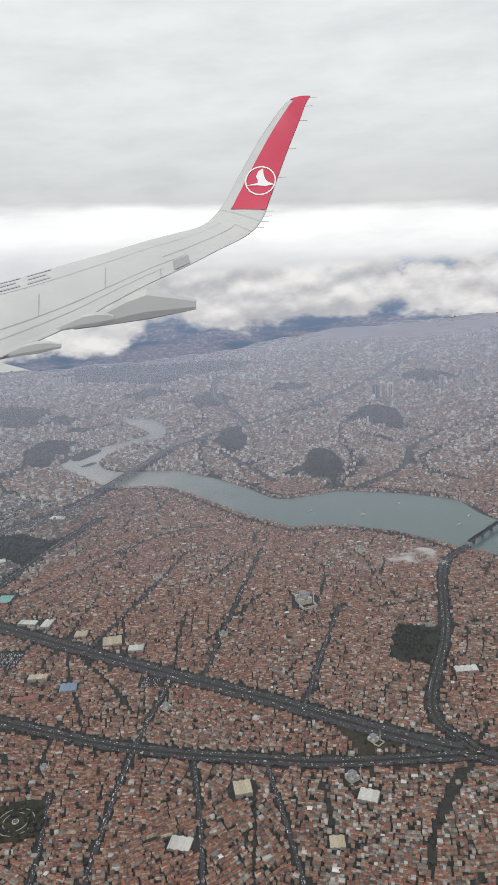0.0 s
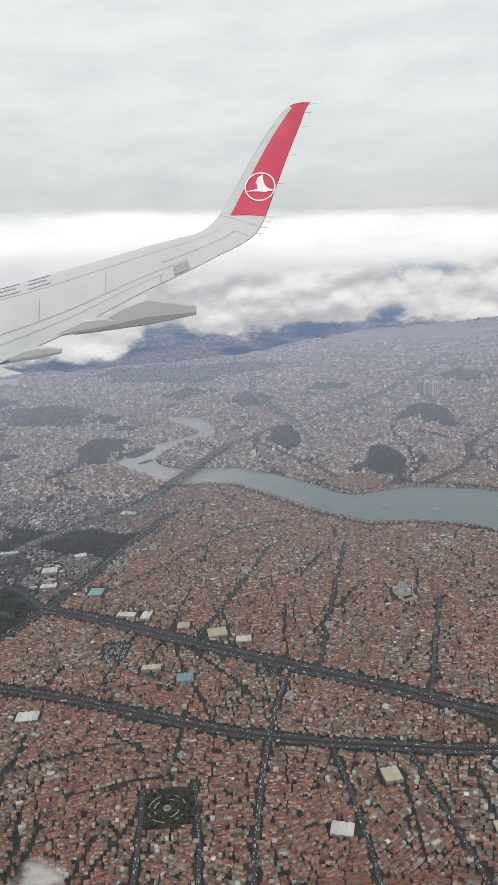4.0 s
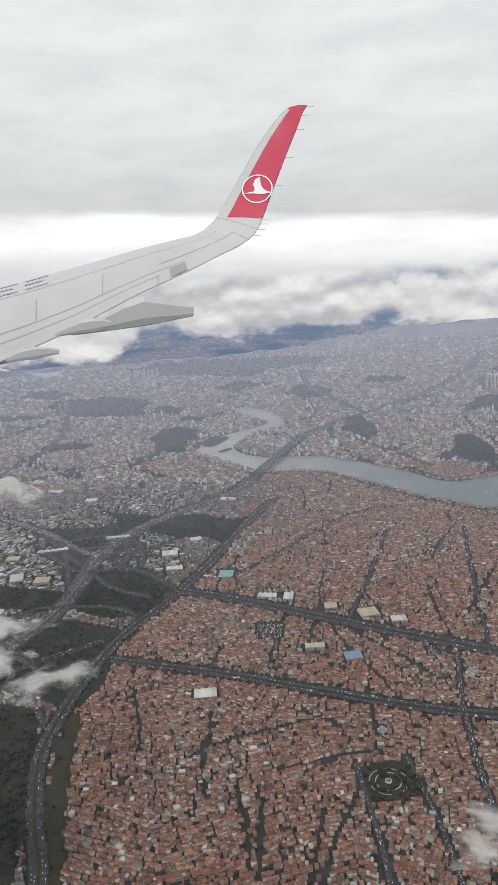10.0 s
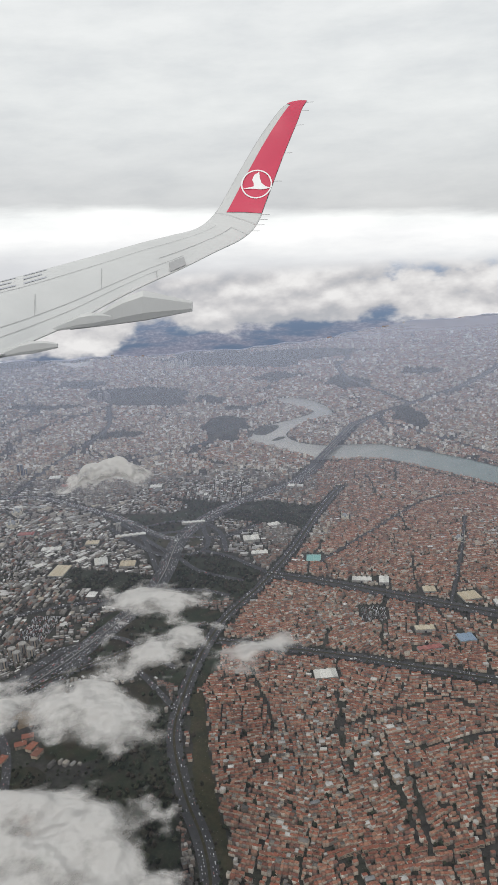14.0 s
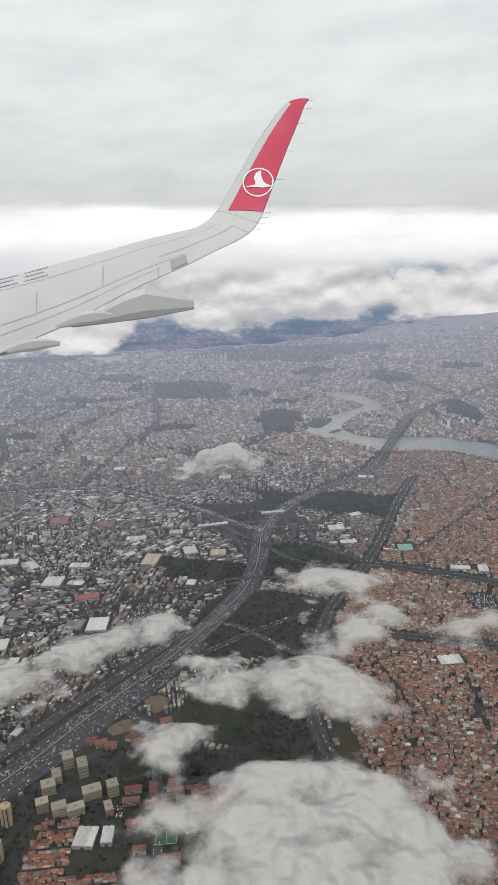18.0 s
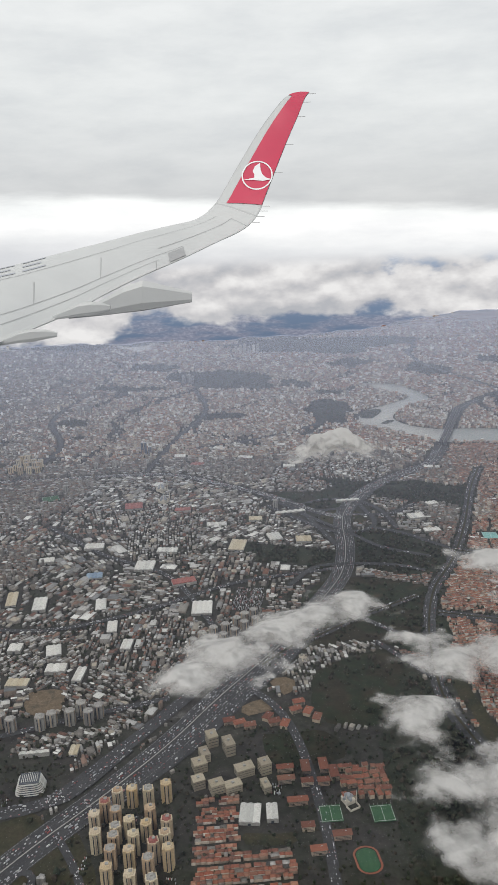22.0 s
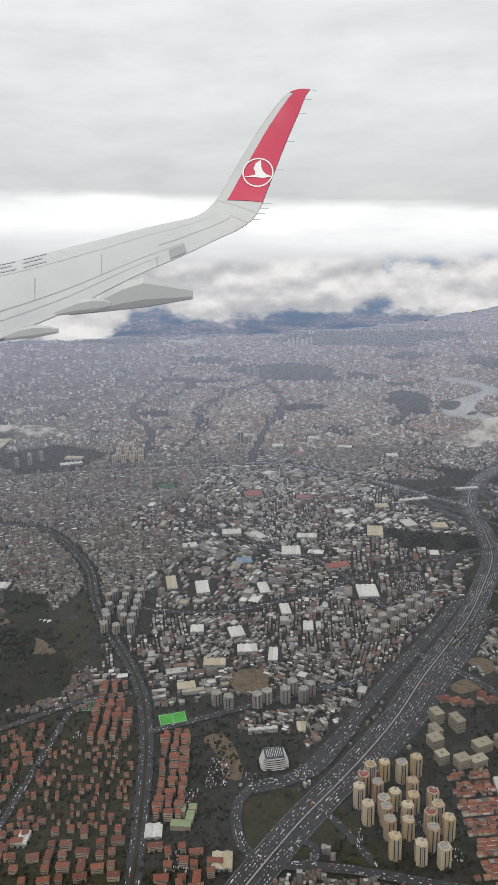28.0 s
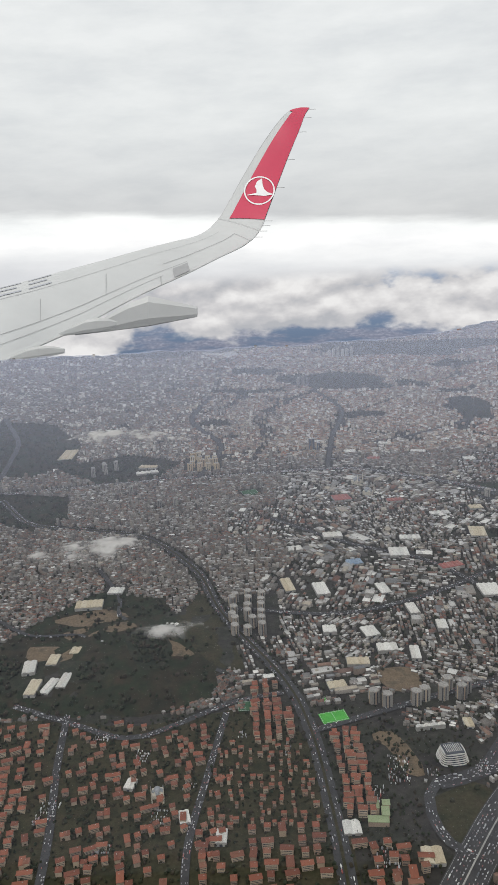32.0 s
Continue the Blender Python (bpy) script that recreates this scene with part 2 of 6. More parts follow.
REDROOF = paint("red_sheet", [(0.20, 0.055, 0.048), (0.25, 0.085, 0.07)], 0.6, 3.0, 0.2, by="object")
BLUEROOF = paint("blue_sheet", [(0.13, 0.19, 0.27), (0.18, 0.245, 0.32)], 0.6, 3.0, 0.2, by="object")
TURF = paint("bright_green_turf", [(0.055, 0.27, 0.045), (0.08, 0.34, 0.06)], 0.9, 2.5, 0.15)
DULLTURF = paint("dull_green_turf", [(0.030, 0.078, 0.042), (0.042, 0.096, 0.048)], 0.9, 2.5, 0.2)
TEAL = paint("turquoise_court", [(0.13, 0.30, 0.29), (0.18, 0.36, 0.34)], 0.7, 2.5, 0.15)
PALEGREEN = paint("pale_green_sheet", [(0.180, 0.228, 0.120), (0.222, 0.258, 0.150)], 0.7, 2.5, 0.15)
DARKTOWER = paint("dark_curtain_wall", [(0.06, 0.075, 0.10), (0.09, 0.11, 0.14)], 0.3, 2.0, 0.2)
GREYTOWER = paint("grey_panels", [(0.234, 0.222, 0.203), (0.296, 0.281, 0.257), (0.187, 0.179, 0.172)], 0.7, 2.0, 0.2, by="object")
WINGPAINT = paint("light_grey_aircraft_paint", [(0.50, 0.51, 0.51), (0.56, 0.565, 0.56)], 0.45, 0.35, 0.05)
WINGDARK = paint("dark_sealant", [(0.33, 0.335, 0.34), (0.37, 0.37, 0.375)], 0.6, 2.0, 0.1)
WINGMARK = paint("faded_blue_grey_lettering", [(0.40, 0.41, 0.45), (0.43, 0.44, 0.475)], 0.6, 2.0, 0.1)
WINGRED = paint("crimson_aircraft_paint", [(0.52, 0.035, 0.085), (0.57, 0.05, 0.10)], 0.4, 0.35, 0.06)
WINGWHITE = paint("white_aircraft_paint", [(0.76, 0.76, 0.76), (0.8, 0.8, 0.8)], 0.45, 0.5, 0.04)


def water():
    m = bpy.data.materials.new("river_water")
    m.use_nodes = True
    node, link = wire(m.node_tree)
    skin = m.node_tree.nodes["Principled BSDF"]
    place = node("ShaderNodeTexCoord")
    # silt, with sky reflection painted into the colour: pale and brown at the head of the inlet, clearing to green-grey
    # in the wide reach
    spot = node("ShaderNodeSeparateXYZ")
    link(place, "Object", spot, 0)
    drift = node("ShaderNodeTexNoise", Scale=0.2, Detail=4.0)
    link(place, "Object", drift, "Vector")
    reach = node("ShaderNodeMapRange")
    reach.inputs["From Min"].default_value, reach.inputs["From Max"].default_value = -22.0, 8.0
    link(spot, "X", reach, "Value")
    stir = node("ShaderNodeMath")
    stir.operation = "MULTIPLY_ADD"
    stir.inputs[1].default_value = 0.5
    link(drift, "Fac", stir, 0)
    link(reach, 0, stir, 2)
    tone = node("ShaderNodeValToRGB")
    ramp(tone, [(0.2, (0.30, 0.29, 0.26)), (0.55, (0.17, 0.18, 0.165)), (0.9, (0.065, 0.105, 0.10))])
    link(stir, 0, tone, "Fac")
    link(tone, "Color", skin, "Base Color")
    skin.inputs["Roughness"].default_value = 0.22
    chop = node("ShaderNodeTexNoise", Scale=16.0, Detail=5.0)
    link(place, "Object", chop, "Vector")
    rise = node("ShaderNodeBump", Strength=0.25, Distance=0.02)
    link(chop, "Fac", rise, "Height")
    link(rise, 0, skin, "Normal")
    return m


WATER = water()


def haze():
    """A translucent sheet that paints distance haze over the city, thicker towards the far districts."""
    m = bpy.data.materials.new("haze_sheet")
    m.use_nodes = True
    tree = m.node_tree
    tree.nodes.clear()
    node, link = wire(tree)
    out = node("ShaderNodeOutputMaterial")
    place, parts = node("ShaderNodeTexCoord"), node("ShaderNodeSeparateXYZ")
    link(place, "Object", parts, 0)
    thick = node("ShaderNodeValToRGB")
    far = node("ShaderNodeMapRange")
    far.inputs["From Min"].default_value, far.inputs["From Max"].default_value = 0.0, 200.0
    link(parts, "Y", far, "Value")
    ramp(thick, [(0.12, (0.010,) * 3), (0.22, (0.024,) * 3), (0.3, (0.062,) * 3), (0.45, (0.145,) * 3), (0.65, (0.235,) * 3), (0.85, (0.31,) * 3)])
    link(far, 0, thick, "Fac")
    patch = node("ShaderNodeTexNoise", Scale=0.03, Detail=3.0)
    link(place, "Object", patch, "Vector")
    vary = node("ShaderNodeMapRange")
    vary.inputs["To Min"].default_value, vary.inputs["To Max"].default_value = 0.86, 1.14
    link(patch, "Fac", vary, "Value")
    alpha = node("ShaderNodeMath")
    alpha.operation = "MULTIPLY"
    link(thick, "Color", alpha, 0)
    link(vary, 0, alpha, 1)
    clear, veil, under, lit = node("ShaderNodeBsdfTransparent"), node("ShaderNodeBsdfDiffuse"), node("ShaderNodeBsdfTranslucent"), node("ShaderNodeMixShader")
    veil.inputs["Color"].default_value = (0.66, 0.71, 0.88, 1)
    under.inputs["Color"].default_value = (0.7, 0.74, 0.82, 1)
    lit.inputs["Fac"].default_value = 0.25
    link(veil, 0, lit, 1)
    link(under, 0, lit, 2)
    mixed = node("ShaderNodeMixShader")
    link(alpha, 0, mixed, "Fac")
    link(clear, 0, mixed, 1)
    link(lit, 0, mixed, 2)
    link(mixed, 0, out, "Surface")
    return m


HAZE = haze()

# ---- building blocks ----
rng = np.random.default_rng(7)


def mesh_of(name, verts, faces, mats, index=None, smooth=False):
    me = bpy.data.meshes.new(name)
    me.from_pydata([tuple(v) for v in verts], [], [tuple(f) for f in faces])
    for m in mats:
        me.materials.append(m)
    if index is not None:
        me.polygons.foreach_set("material_index", np.asarray(index, dtype=np.int32))
    if smooth:
        me.polygons.foreach_set("use_smooth", np.ones(len(me.polygons), dtype=bool))
    me.update()
    return me


def from_bm(name, bm, *mats, smooth=False):
    me = bpy.data.meshes.new(name)
    bm.to_mesh(me)
    bm.free()
    for m in mats:
        me.materials.append(m)
    if smooth:
        me.polygons.foreach_set("use_smooth", np.ones(len(me.polygons), dtype=bool))
    return me


def part(name, me, parent, m=None, label=""):
    """One mesh object under a thing or under a part of it."""
    ob = new(name, me)
    ob.parent = parent
    if m is not None:
        ob.matrix_local = m
    return tagged(ob, label)


def thing(name, x, y, z=0.0, turn=0.0, label="", category="", group="", kind="", scale=(1, 1, 1)):
    ob = new(name)
    ob.empty_display_size = 0.1
    ob.matrix_basis = pose(x, y, z, 0, 0, turn) @ Matrix.Diagonal((*scale, 1))
    return tagged(ob, label, category, group, kind)


def box_bm(w, d, h, x=0.0, y=0.0, z=0.0, bevel=0.0, bm=None):
    bm = bm or bmesh.new()
    made = bmesh.ops.create_cube(bm, size=1.0, matrix=Matrix.Translation((x, y, z + h / 2)) @ Matrix.Diagonal((w, d, h, 1)))
    if bevel:
        edges = list({e for v in made["verts"] for e in v.link_edges})
        bmesh.ops.bevel(bm, geom=edges, offset=bevel, segments=1, affect="EDGES")
    return bm


def prism(outline, low, high, inset=0.0):
    """Walls and a top over an outline, the top drawn in by inset."""
    n = len(outline)
    c = np.mean(outline, 0)
    top = [c + (np.array(p) - c) * (1 - inset) for p in outline]
    verts = [(*p, low) for p in outline] + [(*p, high) for p in top]
    faces = [(k, (k + 1) % n, n + (k + 1) % n, n + k) for k in range(n)] + [tuple(range(n, 2 * n))]
    return verts, faces


def curve_through(points, step=0.6):
    """A smooth line through points."""
    p = np.array(points, float)
    p = np.vstack([2 * p[0] - p[1], p, 2 * p[-1] - p[-2]])
    out = []
    for a, b, c, d in zip(p, p[1:], p[2:], p[3:]):
        n = max(2, int(np.linalg.norm(c - b) / step))
        for t in np.arange(n)[:, None] / n:
            out.append(0.5 * (2 * b + (c - a) * t + (2 * a - 5 * b + 4 * c - d) * t**2 + (3 * b - a - 3 * c + d) * t**3))
    return np.vstack([*out, p[-2][None]])


def inside(outline, x, y):
    p = np.array(outline, float)
    hit = np.zeros(np.shape(x), bool)
    for (ax, ay), (bx, by) in zip(p, np.roll(p, -1, 0)):
        if ay != by:
            hit ^= ((ay > y) != (by > y)) & (x < (bx - ax) * (y - ay) / (by - ay) + ax)
    return hit


def rounded(outline, fray=0.0):
    p = curve_through([*outline, outline[0], outline[1]], 0.5)
    n = len(curve_through([*outline, outline[0]], 0.5)) - 1
    p = p[:n]
    return p + rng.normal(0, fray, p.shape) if fray else p


# ---- the plan ----
# the inlet, from its head in the north-west to the wide reach in the east
INLET = [(-20.5, 113.5), (-16.1, 112), (-13.9, 107.5), (-13, 102.8), (-13.4, 100.1), (-16.7, 97.4), (-19.2, 93.8), (-20.2, 90.3), (-18.9, 86.8), (-16, 84.8), (-12.5, 84.6), (-9.5, 83.9), (-5.8, 80.8),
         (-3.2, 78.3), (-1, 75.6), (1, 72.7), (3.3, 72.1), (8.1, 73.5), (13.7, 71.9), (16.3, 70.6), (19.1, 68.8), (21.3, 63.1), (30, 57), (30, 47), (18.8, 55.6), (15.8, 58.1), (11.7, 61.9),
         (6.9, 64), (2.8, 64.3), (-1.4, 67.9), (-3.6, 70.7), (-7.4, 75.3), (-10.1, 78), (-13.7, 78.9), (-17.2, 79.3), (-19.8, 82.5), (-22.3, 85.4), (-24.3, 87.8), (-25.2, 90.6),
         (-24.9, 92.5), (-21.7, 96.5), (-18.5, 99.1), (-15.5, 102.6), (-16.9, 105.8), (-20.5, 111)]
ISLANDS = [[(-24.2, 91.6), (-22.9, 90.9), (-20.9, 94.6), (-21.4, 96), (-23.4, 94.6)], [(-22.2, 88.2), (-21.5, 88.0), (-20.3, 89.4), (-21, 89.8)]]
LAKES = [[(-66.4, 164), (-62, 161.5), (-58.2, 163), (-57.6, 154.6), (-60, 152.8), (-62.8, 156.6)], [(-77, 160), (-71, 158.6), (-70, 155.8), (-75, 155.2)]]
# roads: half width, kind, points
ROADS = [
    (0.62, "motorway", [(-11.3, 93.4), (-8.3, 97.5), (-1.5, 104.4), (4.2, 110.5), (10.6, 117.3), (22.2, 134.8), (34, 160)]),
    (0.45, "motorway", [(-1.5, 104.4), (-5.6, 120.6), (-7.3, 128.5), (-7.1, 141), (-3.9, 150), (-7.1, 160.8)]),
    (0.72, "motorway", [(-17.6, 77.6), (-20.4, 71.7), (-23.1, 69.4), (-28, 64.4), (-31, 58.5), (-31.8, 51.7), (-32.7, 47.4), (-34.6, 43.4), (-36.8, 39.4), (-39, 36.2), (-41, 33.4), (-43, 30.3), (-44.9, 27.8), (-46.5, 25.9), (-48, 24.2), (-49.4, 22.4), (-51.6, 19.4)]),
    (0.36, "street", [(-36.9, 41.4), (-39.4, 37.8), (-41.9, 34.6), (-44.2, 31.4), (-46.2, 28.7), (-48, 26.6), (-50, 26.0)]),
    (0.36, "street", [(-35.3, 40.2), (-37.6, 36.3), (-39.8, 33.3), (-41.8, 30.3), (-43.6, 28.2), (-45.6, 25.9)]),
    (0.26, "avenue", [(-38.6, 36.3), (-36.9, 38.1), (-35.2, 39.2), (-32.2, 41.4), (-28.3, 43.7)]),
    (0.42, "motorway", [(-31.2, 57.9), (-33.3, 59.4), (-36.7, 63.4), (-41.4, 67.4), (-46.2, 70.7), (-52, 71.2), (-58.5, 70.6), (-64.2, 70.3), (-74, 69), (-95, 66)]),
    (0.40, "avenue", [(-16.2, 69.5), (-18.8, 63.5), (-21.7, 55.5), (-24.4, 49.2), (-27, 44.5), (-28.5, 39.9), (-29.3, 35.5), (-29.5, 32.2), (-28.7, 28.3), (-27.5, 24.3), (-27, 18)]),
    (0.55, "avenue", [(-24.2, 50.6), (-19.5, 48.4), (-14, 45.3), (-8.8, 42.4), (-5.3, 40.5), (-0.2, 37.8), (6.3, 34.1), (10.3, 32.2), (14, 30)]),
    (0.40, "avenue", [(-27.6, 41.4), (-20, 38.9), (-15.9, 37.2), (-9.8, 34.8), (-5, 33.5), (-0.5, 32.7), (3.1, 32.2), (10.5, 32.2)]),
    (0.13, "street", [(-9.0, 10), (-8.6, 24.4), (-7.7, 33.9), (-6.4, 39.9)]),
    (0.30, "avenue", [(10.3, 32.4), (8.8, 36.1), (11.6, 44.2), (14, 54), (17.1, 57.9)]),
    (0.34, "avenue", [(-80, 66), (-75.7, 59.5), (-70.2, 57.2), (-65.5, 55), (-61.2, 48.5), (-59.2, 41.8), (-56, 34.6), (-54.9, 30.1), (-54.5, 24.5), (-54.4, 19)]),
    (0.22, "street", [(-45, 29.8), (-47.4, 26.7), (-50, 26.1), (-50.7, 24.3), (-49.9, 22.3), (-46.7, 21.7), (-44, 21), (-40, 20)]),
    (0.16, "street", [(-47.6, 25.2), (-46.4, 23.4), (-45.6, 21.8)]),
    (0.15, "street", [(-48.8, 22.4), (-48.2, 23), (-47.7, 22.7), (-47.8, 22.1), (-48.6, 22)]),
    (0.18, "street", [(-69.5, 33), (-66.4, 31.4), (-63.5, 30), (-61.6, 30.6), (-58.5, 32.4), (-56, 33)]),
    (0.17, "street", [(-66.6, 32), (-66.2, 28), (-65.6, 24), (-65.2, 19)]),
    (0.16, "street", [(-58.8, 31.6), (-59.6, 27), (-60.2, 23), (-60, 19)]),
    (0.20, "street", [(-54.9, 29.8), (-51, 31.2), (-47.6, 32.4), (-43.5, 33.6)]),
    (0.20, "street", [(-59, 42.5), (-52, 41), (-46, 43), (-40, 46.5), (-33, 48.2)]),
    (0.20, "street", [(-55.5, 58), (-50, 52), (-44.5, 47.5), (-40.3, 38)]),
    (0.22, "street", [(-41, 36), (-37.8, 32), (-36.6, 26), (-36.4, 19)]),
    (0.18, "street", [(-32, 38.4), (-29.4, 34.2)]),
    (0.24, "street", [(-24.6, 60.4), (-27.4, 58.2), (-31, 58.5)]),
    (0.2, "street", [(-30, 38.6), (-34, 42.4), (-37, 41.2)]),
    (0.12, "street", [(-13.9, 30.7), (-13.6, 25), (-13.8, 18)]), (0.10, "street", [(-11.4, 30.9), (-10.9, 26), (-10.9, 19)]),
    (0.10, "street", [(-4.4, 33.3), (-3.6, 27), (-3.2, 20)]), (0.10, "street", [(-0.6, 32.5), (0.6, 26), (1.4, 20)]),
    (0.11, "street", [(1.6, 36.6), (3.4, 43), (5.2, 49)]), (0.10, "street", [(-12.4, 44.3), (-9.5, 52), (-6.8, 60)]),
    (0.10, "street", [(-4.4, 40), (-2.4, 50), (-0.2, 60)]), (0.12, "street", [(-20.2, 52), (-15, 58), (-9, 64.5), (-4, 66)]),
    (0.14, "avenue", [(-16, 78.2), (-13.7, 78.2), (-10.1, 77.2), (-7.8, 74.5), (-4.1, 69.9), (-1.7, 67.1), (2.6, 63.5), (6.8, 63.2), (11.5, 61.1), (15.5, 57.4)]),
    (0.14, "avenue", [(-12, 85.6), (-9.3, 84.9), (-5.4, 81.7), (-2.6, 79.1), (-0.5, 76.4), (1.3, 73.7), (3.4, 73.2), (8.1, 74.6), (13.9, 72.8), (19.5, 69.6)]),
    (0.2, "street", [(-34.6, 61), (-32, 62.2), (-29.4, 61.6), (-27.8, 59), (-27.2, 55)]), (0.2, "street", [(-31.4, 55), (-29.2, 51.6), (-26, 49.6)]), (0.2, "street", [(-35.4, 62.6), (-33.6, 56.6), (-32.4, 52)]),
    (0.2, "street", [(-35.8, 61.2), (-33.3, 57.3), (-31.0, 54.7), (-29.2, 55.4), (-28.7, 57.1), (-29.2, 59.7), (-29.3, 61.7)]), (0.2, "street", [(-37.5, 63.5), (-35.3, 60.5), (-33.3, 59.6), (-30.9, 59.9), (-28.9, 61.7), (-27.3, 64.4)]),
    (0.2, "street", [(-29.2, 55.4), (-27.0, 54.0), (-25.4, 52.2), (-24.0, 50.6)]), (0.2, "street", [(-36.4, 45.8), (-34.6, 48.3), (-32.5, 48.8), (-29.0, 48.4), (-26.9, 47.3)]), (0.2, "street", [(-37.3, 61.1), (-35.2, 58.2), (-33.2, 55.6), (-31.6, 54.3)]),
    (0.14, "street", [(-68.2, 49.5), (-66.0, 44.8), (-65.5, 42.0), (-63.9, 40.8), (-62.2, 41.0), (-61.6, 37.3), (-59.0, 35.1)]), (0.12, "street", [(-73.3, 42.4), (-70.5, 40.1), (-67.4, 39.8), (-65.7, 37.4), (-63.4, 36.3), (-61.7, 37.1)]), (0.3, "avenue", [(-90.7, 102.7), (-85.0, 88.9), (-83.3, 79.9), (-82.3, 72.4)]),
    (0.26, "avenue", [(10, 74), (16, 80), (19, 88), (26, 96), (40, 106)]), (0.22, "street", [(-8.8, 97), (-3.5, 88), (1.5, 78)]),
    (0.24, "street", [(-25.5, 93), (-36, 84), (-48, 79), (-62, 78)]), (0.24, "street", [(-62, 70), (-60, 82), (-64, 96), (-62, 112)]),
    (0.26, "avenue", [(-31, 100), (-40, 106), (-52, 108), (-66, 112), (-84, 110)]), (0.2, "street", [(-49, 72), (-47, 84), (-44, 98), (-46, 112)]),
]
